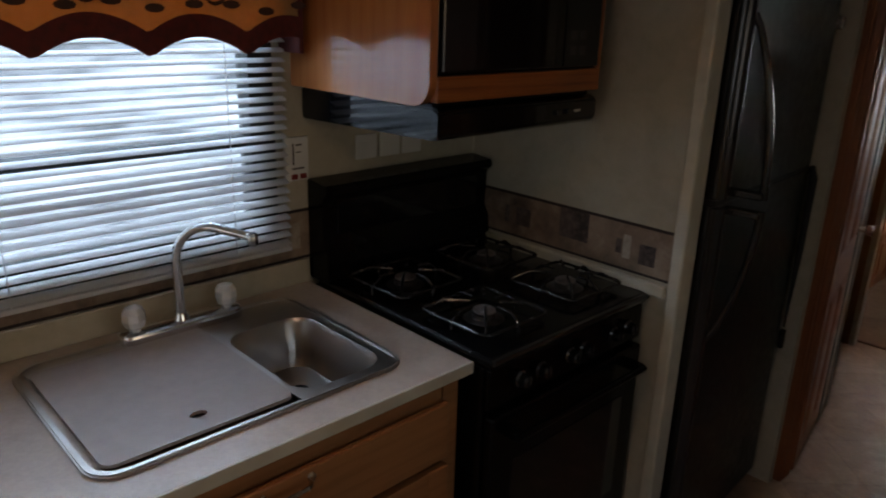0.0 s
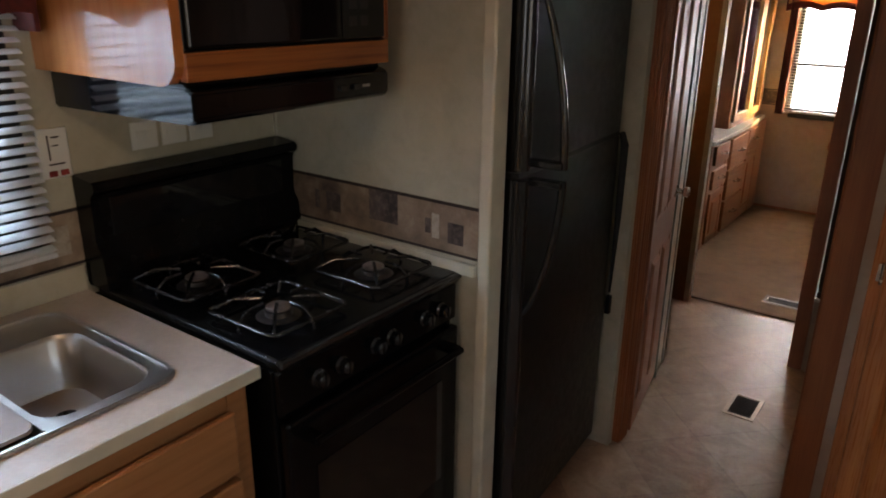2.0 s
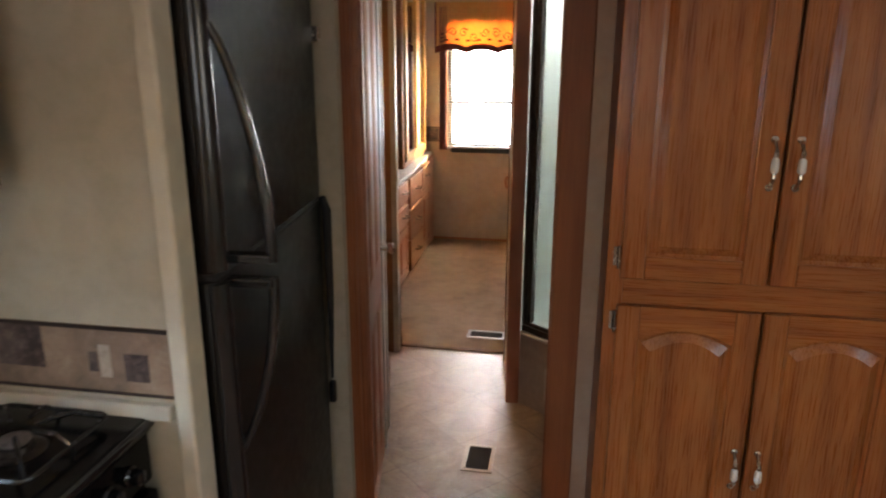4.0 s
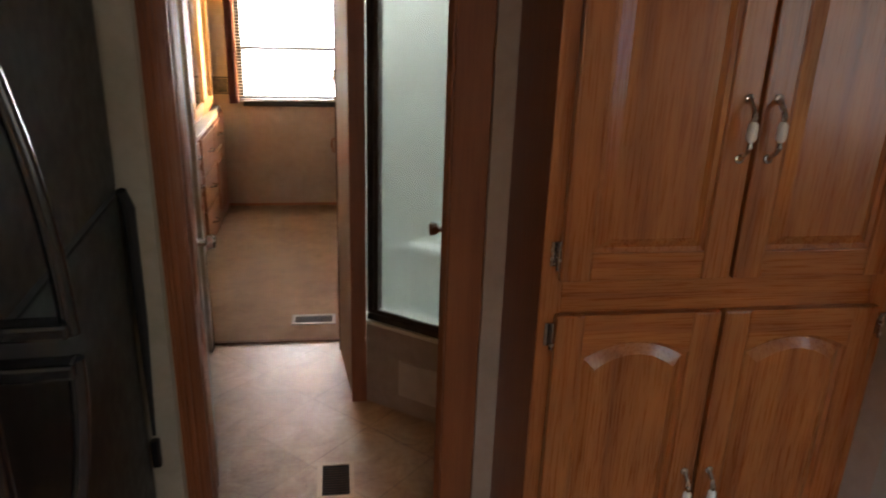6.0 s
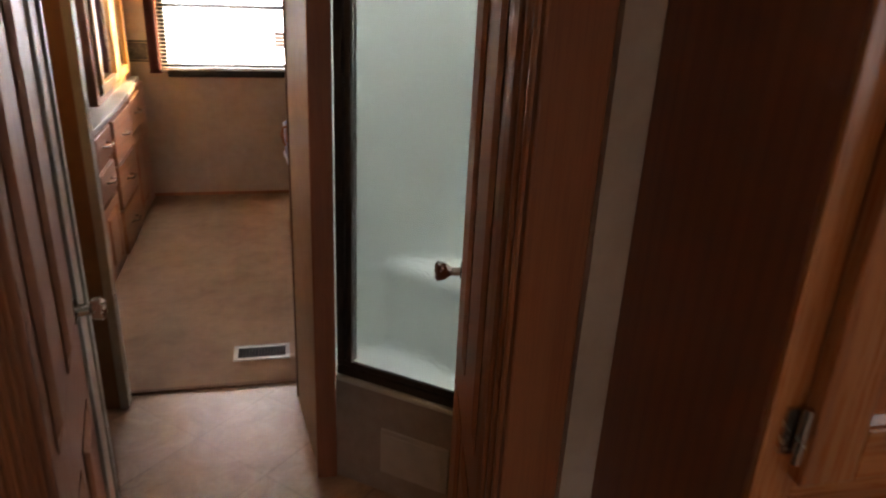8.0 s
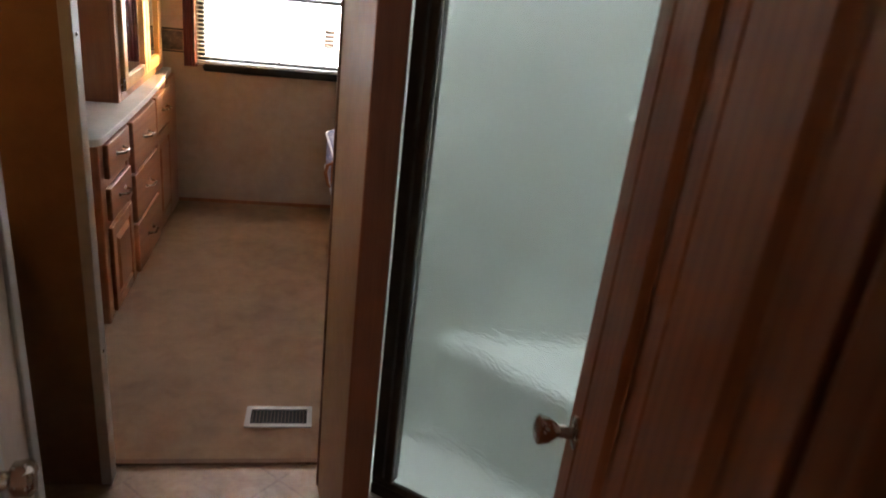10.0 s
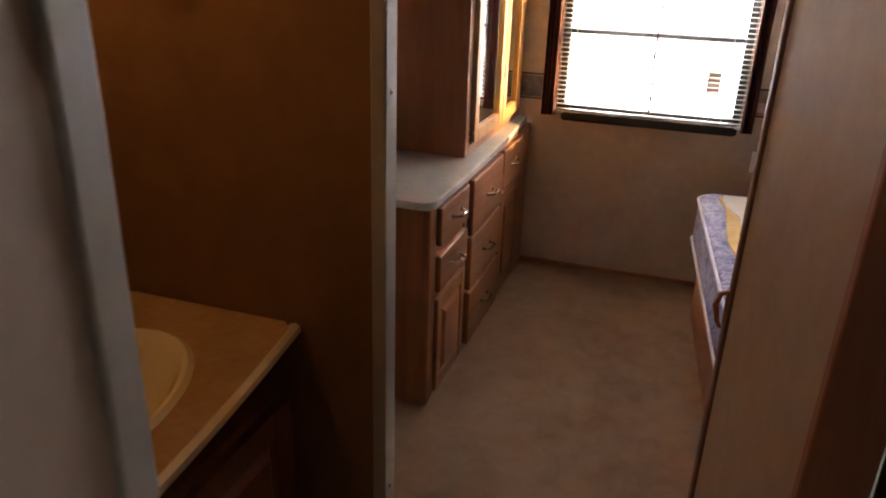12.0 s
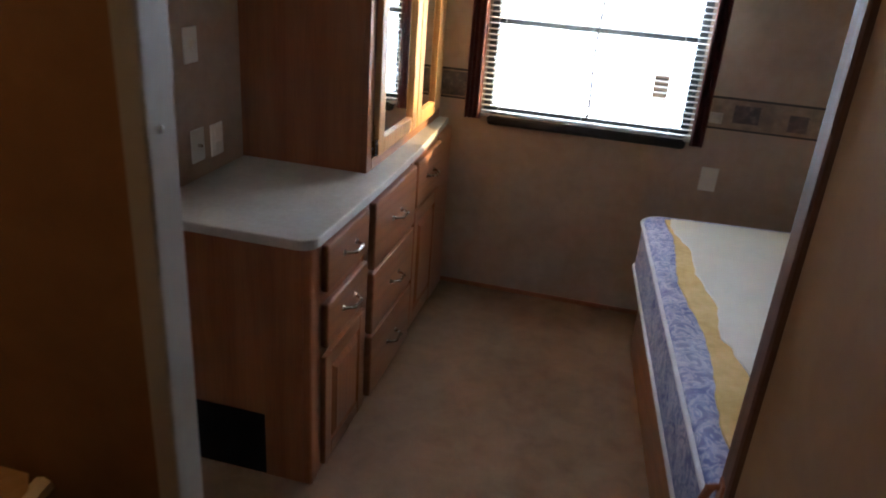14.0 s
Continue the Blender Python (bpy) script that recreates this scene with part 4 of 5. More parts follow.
def hood():
    h = thing("range_hood", (-0.99, 1.32, 1.436), "black enamel range hood under the oak cabinet", "range hood")
    t = bmesh.new()
    prof = [(XL + 0.003, 1.434), (-0.762, 1.434), (-0.742, 1.424), (-0.742, 1.376), (-0.755, 1.366), (XL + 0.003, 1.355)]
    a = [t.verts.new((x, 1.048, z)) for x, z in prof]
    b = [t.verts.new((x, 1.592, z)) for x, z in prof]
    for i in range(len(prof)):
        j = (i + 1) % len(prof)
        t.faces.new((a[i], a[j], b[j], b[i]))
    t.faces.new(a)
    t.faces.new(b)
    bmesh.ops.recalc_face_normals(t, faces=t.faces)
    bmesh.ops.bevel(t, geom=t.edges[:], offset=0.004, segments=2, affect="EDGES")
    part("shell", t, BLACK_GLASS, h, "", None, True)
    part("filler", box((XL + 0.003, -0.77, 1.0525, 1.588, 1.4345, 1.4545)), BLACK, h)
    for y in (1.435, 1.475):
        part("switch", box((-0.742, -0.734, y - 0.010, y + 0.010, 1.393, 1.405), bev=0.002), BLACK_GLOSS, h)
    part("mark", box((-0.7425, -0.7412, 1.50, 1.525, 1.396, 1.402)), GREY_TRIM, h, "small grey printed mark")


OAK_UP = wood("smooth_oak", (0.40, 0.135, 0.038), (0.47, 0.175, 0.052), (0.54, 0.215, 0.072), "z", 0.17)
OAK_UP.node_tree.nodes["Principled BSDF"].inputs["Coat Weight"].default_value = 1.0
OAK_UP.node_tree.nodes["Principled BSDF"].inputs["Coat Roughness"].default_value = 0.06
upper_cabinet()
hood()


def panel_switch():
    p = thing("monitor_panel", (XL, 1.026, 1.255), "white tank monitor panel with red switches on the wall", "control panel")
    m = KM
    part("plate", box((0.990, 1.060, 1.198, 1.310, 0.0005, 0.010), bev=0.003), WHITE_PLASTIC, p, "", m)
    for u in (1.006, 1.032):
        part("switch", box((u, u + 0.018, 1.203, 1.216, 0.010, 0.014), bev=0.001), RED_PLASTIC, p, "dark red rocker switch", m)
    part("print", box((1.012, 1.016, 1.24, 1.295, 0.0101, 0.0105), (1.022, 1.040, 1.288, 1.292, 0.0101, 0.0105), (1.022, 1.036, 1.27, 1.273, 0.0101, 0.0105), (1.010, 1.045, 1.228, 1.232, 0.0101, 0.0105)), DARK_LINE, p, "small dark printing", m)


panel_switch()
for u, v in ((1.250, 1.262), (1.333, 1.262), (1.414, 1.262)):
    m = KM @ Matrix.Translation((u, v, 0.0005))
    o = thing("wall_plate", m, "white wall plate above the stove backguard", "outlet", "plates above the stove")
    part("plate", box((-0.036, 0.036, -0.034, 0.034, 0.0, 0.006), bev=0.003), WHITE_PLASTIC, o, "", m)
    part("socket", box((-0.022, -0.004, -0.012, 0.012, 0.005, 0.0075), bev=0.001), WHITE_PLASTIC, o, "", m)
    part("socket", box((0.004, 0.022, -0.012, 0.012, 0.005, 0.0075), bev=0.001), WHITE_PLASTIC, o, "", m)


def valance(name, m, u0, u1, low, top, lobes, depth, label, start=None, rise=0.026):
    v = thing(name, m, label, "valance")
    start = u0 if start is None else start

    def edge(u):
        s = (u - start) / (u1 - u0) * lobes
        return rise * abs(math.sin(math.pi * s)) ** 0.8

    n = 16 * lobes
    us = [u0 + (u1 - u0) * i / n for i in range(n + 1)]

    def sheet(lo, hi, w0, w1):
        t = bmesh.new()
        rows = [[t.verts.new((u, f(u), w + 0.006 * math.sin(u * 31))) for u in us] for f, w in ((lo, w0), (hi, w0), (hi, w1), (lo, w1))]
        for k in range(4):
            p, q = rows[k], rows[(k + 1) % 4]
            for i in range(n):
                t.faces.new((p[i], p[i + 1], q[i + 1], q[i]))
        for i in (0, n):
            t.faces.new([r[i] for r in rows])
        bmesh.ops.recalc_face_normals(t, faces=t.faces)
        return t

    part("cloth", sheet(lambda u: low + 0.03 + edge(u), lambda u: top, depth - 0.008, depth), VALANCE, v, "gold fabric with a dark scroll print", m)
    part("band", sheet(lambda u: low + edge(u), lambda u: low + 0.046 + edge(u), depth - 0.004, depth + 0.006), BURGUNDY, v, "scalloped burgundy band", m)
    for u in (u0, u1):
        part("return", box((u - 0.006, u + 0.006, low + 0.002, top, 0.001, depth), bev=0.002), BURGUNDY, v, "", m)
    rnd = random.Random(4)
    u = u0 + 0.05
    k = 0
    while u < u1 - 0.04:
        pts = []
        turn = 1 if k % 2 else -1
        cy = low + 0.125 + (0.02 if k % 3 else -0.012) + edge(u) * 0.4
        for i in range(22):
            a = i / 21 * 8.4 * turn + k * 1.3
            r = 0.006 + 0.030 * i / 21
            uu = u + r * math.cos(a)
            pts.append((uu, cy + r * math.sin(a), depth + 0.0015 + 0.006 * math.sin(uu * 31)))
        part("scroll", tube(pts, [0.0022 + 0.004 * (i % 7) / 7 for i in range(22)], 5), SCROLL, v, "dark printed scroll", m)
        lf = [(u + 0.036 + 0.020 * math.cos(b), low + 0.088 + edge(u) * 0.5 + 0.009 * math.sin(b)) for b in (i * math.tau / 10 for i in range(10))]
        part("leaf", slab(lf, depth + 0.007, depth + 0.0085), SCROLL, v, "", m)
        u += 0.082
        k += 1
    return v


valance("window_valance", KM, -0.496, 0.995, 1.516, 1.80, 7, 0.095, "gold scroll-print valance with a scalloped burgundy band", 0.64, 0.040)
valance("window_valance", EM, -0.86, 0.09, 1.490, 1.86, 4, 0.07, "gold valance with a scalloped burgundy band, over the window")


def fridge():
    f = thing("refrigerator", (-0.85, 2.08, 0), "tall black two-door refrigerator with textured doors", "refrigerator")
    m = Matrix.Translation((-0.488, 2.095, 0)) @ pose(0, 0, 0, 0, 0, 3.3) @ Matrix.Translation((0.466, -2.095, 0))
    part("body", box((-1.18, -0.545, 1.760, 2.460, 0.02, 1.80), bev=0.004), BLACK, f, "", m)
    part("seal", box((-0.545, -0.530, 1.756, 2.470, 0.04, 1.79)), RUBBER, f, "black rubber trim", m)
    for v0, v1, nm in ((1.186, 1.785, "freezer_door"), (0.055, 1.172, "door")):
        out = rounded(-0.530, -0.466, 1.750, 2.476, 0.022, 5)
        d = part(nm, slab(out, v0, v1, 0.006), BLACK_PANEL, f, "textured black door", m, True)
        part("edge_column", tube([(-0.474, 1.776, v0 + 0.006), (-0.474, 1.776, v1 - 0.006)], 0.025, 18), BLACK_GLOSS, d, "glossy rounded edge", m, True)
        pts = []
        for i in range(15):
            s = i / 14
            z = 1.196 + 0.44 * s if nm == "freezer_door" else 1.165 - 0.36 * s
            bow = math.cos(math.pi / 2 * s) ** 0.75
            pts.append((-0.454 + 0.075 * bow, 1.785 + 0.035 * bow, z))
        h = part("handle", tube(pts, [0.0105 - 0.002 * i / 14 for i in range(15)], 12), BLACK_GLOSS, d, "glossy black bowed handle", m, True)
        z = 1.205 if nm == "freezer_door" else 1.156
        part("bracket", box((-0.470, -0.376, 1.800, 1.830, z - 0.010, z + 0.010), bev=0.005), BLACK_GLOSS, h, "", m)
    part("gasket", box((-0.529, -0.470, 1.760, 2.466, 1.1725, 1.1855)), RUBBER, f, "", m)
    part("hinge", box((-0.475, -0.450, 2.464, 2.482, 1.60, 1.64), bev=0.004), NICKEL, f, "small metal door stop", m)
    st = part("strap", tube([(-0.462, 2.470, 1.180), (-0.455, 2.483, 1.140), (-0.455, 2.485, 0.90), (-0.459, 2.482, 0.62)], [0.010, 0.013, 0.011, 0.004], 8), RUBBER, f, "loose black door strap", m, True)
    part("buckle", box((-0.468, -0.448, 2.470, 2.490, 0.54, 0.61), bev=0.005), BLACK_GLOSS, st, "", m)
    part("grille", box((-0.53, -0.50, 1.760, 2.466, 0.002, 0.05)), VOID_AND_SHADE, f, "", m)


fridge()


def floor_vent(name, x0, x1, y0, y1, z, along, label, rim):
    v = thing(name, ((x0 + x1) / 2, (y0 + y1) / 2, z), label, "floor vent")
    r = 0.016
    part("frame", ring_slab(rounded(x0, x1, y0, y1, 0.004), rounded(x0 + r, x1 - r, y0 + r, y1 - r, 0.002), z, z + 0.005), rim, v, "thin metal rim")
    part("well", box((x0 + r, x1 - r, y0 + r, y1 - r, z + 0.0003, z + 0.0012)), VOID_AND_SHADE, v)
    if along == "x":
        n = int((x1 - x0 - 2 * r) / 0.0115)
        for i in range(n):
            x = x0 + r + 0.006 + i * 0.0115
            part("slat", box((x - 0.0016, x + 0.0016, y0 + r, y1 - r, z + 0.0012, z + 0.003)), VENT_DARK, v)
    else:
        n = int((y1 - y0 - 2 * r) / 0.0125)
        for i in range(n):
            y = y0 + r + 0.006 + i * 0.0125
            part("slat", box((x0 + r, x1 - r, y - 0.0016, y + 0.0016, z + 0.0012, z + 0.003)), VENT_DARK, v)


VENT_DARK = plain("vent_dark", (0.05, 0.035, 0.025), 0.75, 0, 0.3, 60, 0.1)
VENT_GREY = plain("vent_grey", (0.27, 0.245, 0.22), 0.45, 0.4)
VENT_TAN = plain("vent_tan", (0.42, 0.30, 0.20), 0.35, 0.3)
floor_vent("floor_vent", -0.182, -0.060, 2.992, 3.184, 0.0005, "y", "brown metal floor register in the hallway vinyl", VENT_TAN)
floor_vent("floor_vent", -0.335, -0.125, 4.262, 4.370, 0.0065, "x", "pale-rimmed metal floor register in the carpet", VENT_GREY)

# ---- pantry ----
def pantry():
    X0, X1, Y0 = 0.276, 0.988, 2.244
    m = face_m((0, Y0, 0), (1, 0, 0), (0, -1, 0))
    p = thing("pantry_cabinet", (0.6, 2.38, 0), "tall oak pantry with four panelled doors and metal pulls", "cabinet")
    part("body", box((X0 + 0.003, X1, Y0 + 0.004, 2.5195, 0.0005, CH - 0.001)), OAK, p)
    part("side_panel", box((X0 - 0.006, X0 + 0.003, Y0 + 0.002, 2.5195, 0.0005, CH - 0.001), bev=0.002), CABINET, p, "dark reddish veneer side")
    for a, b in ((X0 - 0.006, X0 + 0.035), (X1 - 0.05, X1)):
        part("stile", box((a, b, 0.0005, CH - 0.001, -0.002, 0.006), bev=0.002), OAK, p, "", m)
    for a, b in ((1.002, 1.078), (0.0005, 0.085), (1.86, CH - 0.001)):
        part("rail", box((X0 + 0.035, X1 - 0.05, a, b, -0.002, 0.0055), bev=0.002), OAK_X, p, "", m)
    md = m @ Matrix.Translation((0, 0, 0.0062))
    mh = m @ Matrix.Translation((0, 0, 0.0262))
    for (u0, u1, hs) in ((0.300, 0.624, 0.602), (0.631, 0.955, 0.656)):
        d = door_leaf(p, "door", md, u0, u1, 1.072, 1.875, OAK, OAK_X, 0.02, 0.055, 0.0, False, "oak door with a square panel")
        pull(d, mh, hs, 1.352, 0.105, True, WHITE_PLASTIC)
        hinge(d, md, u0 - 0.004 if u0 < 0.5 else u1 + 0.016, 1.122)
        hinge(d, md, u0 - 0.004 if u0 < 0.5 else u1 + 0.016, 1.80)
        d = door_leaf(p, "door", md, u0, u1, 0.070, 1.005, OAK, OAK_X, 0.02, 0.055, 0.03, False, "oak door with an arched panel")
        pull(d, mh, hs, 0.598, 0.095, True, WHITE_PLASTIC)
        hinge(d, md, u0 - 0.004 if u0 < 0.5 else u1 + 0.016, 0.962)
        hinge(d, md, u0 - 0.004 if u0 < 0.5 else u1 + 0.016, 0.14)


pantry()


# hallway door, standing open along the shower
def hall_door():
    h, e = Vector((0.172, 2.660, 0)), Vector((0.262, 3.180, 0))
    u = (e - h)
    L = u.length
    m = face_m(h, u, (u.y, -u.x, 0))       # w points away from the hallway
    m2 = face_m(e, -u, (-u.y, u.x, 0))     # w points into the hallway
    d = thing("door_2", m, "open oak hallway door with raised panels and a knob", "door", "", "structure")
    leaf = part("leaf", box((0.0, L, 0.012, 1.90, -0.017, 0.017), bev=0.003), TRIM_WOOD, d, "", m2)
    for mm in (m2, m):
        for u0, u1 in ((0.065, 0.225), (0.275, L - 0.065)):
            for v0, v1 in ((0.13, 0.70), (1.02, 1.80)) if mm is m else ((0.13, 0.60), (0.72, 1.80)):
                part("panel", raised_panel(u0, u1, v0, v1, 0.019, 0, 0.03, 0.005), TRIM_WOOD, leaf, "", mm)
        s = 0.052 if mm is m2 else L - 0.052
        part("knob", lathe([(0.024, 0.0), (0.024, 0.004), (0.010, 0.008), (0.009, 0.026), (0.019, 0.040), (0.022, 0.055), (0.014, 0.060)], (s, 0.866, 0.017), (0, 0, 1), 18), NICKEL, leaf, "shiny nickel door knob", mm, True)
    for z in (0.25, 0.60, 0.72, 1.65):
        hg = part("hinge", tube([(0.158, 2.652, z), (0.158, 2.652, z + 0.07)], 0.006, 10), NICKEL, leaf, "", None, True)


hall_door()

# ---- shower ----
def shower():
    a, b = Vector((0.001, 3.578, 0)), Vector((0.601, 3.123, 0))
    u = b - a
    L = u.length
    w = Vector((u.y, -u.x, 0))
    m = face_m(a, u, w)
    s = thing("shower", (0.3, 3.6, 0), "corner shower with a bronze-framed obscure glass door", "shower")
    part("base_panel", box((0.0, L, 0.0005, 0.340, -0.03, 0.0)), DOOR_WOOD2, s, "tan panel under the shower door", m)
    part("curb", box((-0.004, L, 0.340, 0.356, -0.05, 0.006), bev=0.004), CREAM, s, "pale shower curb", m)
    part("track", box((0.0, L, 0.357, 0.385, -0.035, -0.003), bev=0.004), BRONZE, s, "dark bronze track", m)
    part("track_lip", box((0.0, L, 0.3855, 0.402, -0.020, -0.008), bev=0.002), BRONZE, s, "", m)
    for u0, u1 in ((0.002, 0.026), (0.032, 0.050), (0.50, 0.53)):
        part("frame_post", box((u0, u1, 0.403, 1.90, -0.036, -0.002), bev=0.003), BRONZE, s, "dark bronze frame", m)
    part("head_rail", box((0.0, L, 1.901, 1.94, -0.036, -0.002), bev=0.003), BRONZE, s, "dark bronze frame", m)
    g = part("glass", box((0.050, 0.50, 0.403, 1.90, -0.020, -0.015)), FROST, s, "pale obscure glass", m)
    gr = part("access_panel", box((0.150, 0.36, 0.075, 0.225, 0.0, 0.007), bev=0.003), GRILLE, s, "pale access cover", m)
    part("louvre", box((0.165, 0.345, 0.09, 0.21, 0.007, 0.009), bev=0.001), GRILLE, gr, "", m)
    # surround: white walls, seat and floor
    part("surround", box((-0.040, 0.945, 3.985, 3.999, 0.15, CH - 0.002), (0.940, 0.954, 3.116, 3.985, 0.15, CH - 0.002), (-0.0095, -0.002, 3.60, 3.984, 0.15, CH - 0.002),
                         (0.585, 0.94, 3.116, 3.130, 0.0, CH - 0.002)), SHOWER_WHITE, s, "white moulded shower wall")
    part("pan", slab([(0.0, 3.62), (0.585, 3.165), (0.94, 3.165), (0.94, 3.985), (0.0, 3.985)], 0.14, 0.20), SHOWER_WHITE, s, "white shower pan")
    for z in SOAP_Z:
        part("soap_shelf", slab([(0.60, 3.9845), (0.74, 3.9845), (0.72, 3.935), (0.70, 3.92), (0.64, 3.92), (0.62, 3.935)], z, z + 0.035, 0.008), SHOWER_WHITE, s, "white moulded soap shelf")
    t = bmesh.new()
    out = [(0.0, 3.985)] + [(0.15 + 0.55 * math.sin(radians(q)), 3.985 - 0.30 * math.sin(radians(q * 2 if q < 45 else 90)) ** 0.7 * min(1, q / 30)) for q in range(5, 91, 10)] + [(0.94, 3.685), (0.94, 3.985)]
    slab(out, 0.2005, 0.52, 0.02, t, 3)
    part("seat", t, SHOWER_WHITE, s, "white moulded shower seat")


SOAP_Z = (0.715, 1.115)
DOOR_WOOD2 = mottled("shower_base_panel", [(0.3, (0.26, 0.20, 0.155)), (0.5, (0.31, 0.245, 0.19)), (0.7, (0.36, 0.29, 0.23))], 30, 0.55)
GRILLE = plain("beige_plastic", (0.47, 0.40, 0.33), 0.45)
shower()

# ---- vanity ----
def vanity():
    v = thing("vanity_cabinet", (-1.05, 3.7, 0), "bathroom vanity with a bowed top and oval basin", "vanity")

    def front(y):
        s = max(0.0, (y - 3.45) / 0.565)
        return -0.793 - 0.054 * s ** 1.5

    ys = [3.26 + 0.755 * i / 16 for i in range(17)]
    out = [(XL + 0.002, 3.26)] + [(front(y), y) for y in ys] + [(XL + 0.002, 4.015)]
    cx, cy, rx, ry = -1.052, 3.622, 0.163, 0.250
    n = 48

    def resample(o, k):
        pts = [Vector((*p, 0)) for p in o]
        seg = [(pts[(i + 1) % len(pts)] - pts[i]).length for i in range(len(pts))]
        tot, res, i, acc = sum(seg), [], 0, 0.0
        for j in range(k):
            d = tot * j / k
            while acc + seg[i] < d:
                acc += seg[i]
                i += 1
            q = pts[i] + (pts[(i + 1) % len(pts)] - pts[i]) * ((d - acc) / seg[i])
            res.append((q.x, q.y))
        return res

    # match inner oval to the outline by angle
    o = sorted(resample(out, n), key=lambda p: math.atan2(p[1] - cy, p[0] - cx))
    inner = [(cx + rx * math.cos(a), cy + ry * math.sin(a)) for a in (math.atan2((y - cy) / ry, (x - cx) / rx) for x, y in o)]
    part("top", ring_slab(o, inner, 0.735, 0.763), VANITY_LAM, v, "brown laminate vanity top")
    part("edge", tube([(front(y) - 0.002, y, 0.7505) for y in ys], 0.0135, 8), VANITY_TOP, v, "rounded cream edge", None, True)
    t = bmesh.new()
    rings = []
    for k, z in ((1.10, 0.7635), (1.05, 0.772), (1.0, 0.770), (0.93, 0.752), (0.82, 0.712), (0.6, 0.667), (0.25, 0.647)):
        rings.append([t.verts.new((cx + rx * k * math.cos(i * math.tau / 40), cy + ry * k * math.sin(i * math.tau / 40), z)) for i in range(40)])
    for a, b in zip(rings, rings[1:]):
        for i in range(40):
            j = (i + 1) % 40
            t.faces.new((a[i], a[j], b[j], b[i]))
    t.faces.new(rings[-1])
    bmesh.ops.recalc_face_normals(t, faces=t.faces)
    bmesh.ops.reverse_faces(t, faces=t.faces)
    part("basin", t, VANITY_TOP, v, "cream oval basin with a raised rim", None, True)
    m = face_m((-0.865, 0, 0), (0, 1, 0), (1, 0, 0))
    part("body", box((XL + 0.002, -0.8655, 3.26, 4.015, 0.001, 0.640), (XL + 0.002, XL + 0.01, 3.26, 4.015, 0.6405, 0.7345)), CABINET, v)
    door_leaf(v, "door", m, 3.29, 3.63, 0.10, 0.62, CABINET, CABINET)
    door_leaf(v, "door", m, 3.64, 3.98, 0.10, 0.62, CABINET, CABINET)
    l = thing("vanity_light", (XL, 3.75, 1.78), "small wall light over the vanity", "wall light")
    part("housing", box((XL + 0.0005, XL + 0.05, 3.58, 3.92, 1.76, 1.86), bev=0.006), NICKEL, l)
    part("shade", box((XL + 0.05, XL + 0.11, 3.60, 3.90, 1.77, 1.85), bev=0.01), SHOWER_WHITE, l)


vanity()
hk = thing("towel_ring", (-1.05, 4.021, 1.45), "brown towel ring on the vanity niche panel", "towel ring")
part("ring", tube([(-1.05 + 0.06 * math.cos(a), 4.008, 1.40 + 0.06 * math.sin(a)) for a in (i * math.tau / 24 for i in range(24))], 0.004, 8, None, True), TRIM_WOOD, hk, "", None, True)
part("mount", lathe([(0.018, 0), (0.016, 0.010), (0.008, 0.016)], (-1.05, 4.0215, 1.462), (0, -1, 0), 16), TRIM_WOOD, hk, "", None, True)

# ---- bedroom ----
def dresser():
    m = face_m((-0.892, 0, 0), (0, 1, 0), (1, 0, 0))
    d = thing("dresser", (-1.2, 5.5, 0.006), "built-in wooden dresser with drawers and metal pulls", "dresser")
    part("body", box((XB + 0.002, -0.894, 4.890, 6.255, 0.0065, 0.7015)), DRESSER, d)
    part("corner_post", box((-0.914, -0.887, 4.886, 4.930, 0.0065, 0.7015), bev=0.006), DRESSER, d)
    for a, b in ((5.247, 5.283), (5.702, 5.728), (6.055, 6.255)):
        part("stile", box((a, b, 0.0065, 0.7012, -0.001, 0.004), bev=0.001), DRESSER, d, "", m)
    md = m @ Matrix.Translation((0, 0, 0.001))
    for u0, u1, rows in ((4.950, 5.245, ((0.562, 0.690), (0.402, 0.528))), (5.285, 5.700, ((0.478, 0.688), (0.262, 0.468), (0.035, 0.252))), (5.730, 6.050, ((0.520, 0.688),))):
        for v0, v1 in rows:
            w = 0.024 if u0 > 5.2 and u0 < 5.6 else 0.020
            dr = part("drawer", box((u0, u1, v0, v1, 0.0, w), bev=0.006), DRESSER_Y, d, "", md)
            pull(dr, md @ Matrix.Translation((0, 0, w)), (u0 + u1) / 2, (v0 + v1) / 2 + 0.005, 0.085, False)
    door_leaf(d, "door", md, 4.950, 5.245, 0.030, 0.375, DRESSER, DRESSER_Y, 0.016, 0.045)
    door_leaf(d, "door", md, 5.730, 6.050, 0.050, 0.505, DRESSER, DRESSER_Y, 0.016, 0.050)
    # thin near-black sheet on the end panel, painting the shade near the floor
    part("foot_shade", box((-1.30, -1.02, 4.8855, 4.8898, 0.012, 0.205), bev=0.002), VOID_AND_SHADE, d, "dark sheet standing for shade at the foot")
    out = [(XB + 0.002, 4.868)]
    out += [(-0.921 + 0.045 * math.sin(radians(a)), 4.913 - 0.045 * math.cos(radians(a))) for a in range(0, 91, 15)]
    for i in range(1, 17):
        s = i / 16
        out.append((-0.876 + 0.008 * math.sin(math.pi * s) - 0.03 * s ** 2.2, 4.913 + (6.262 - 4.913) * s))
    out += [(XB + 0.002, 6.262)]
    part("top", slab(out, 0.702, 0.729, 0.004), DRESS_TOP, d, "grey-white laminate top with a bowed edge")


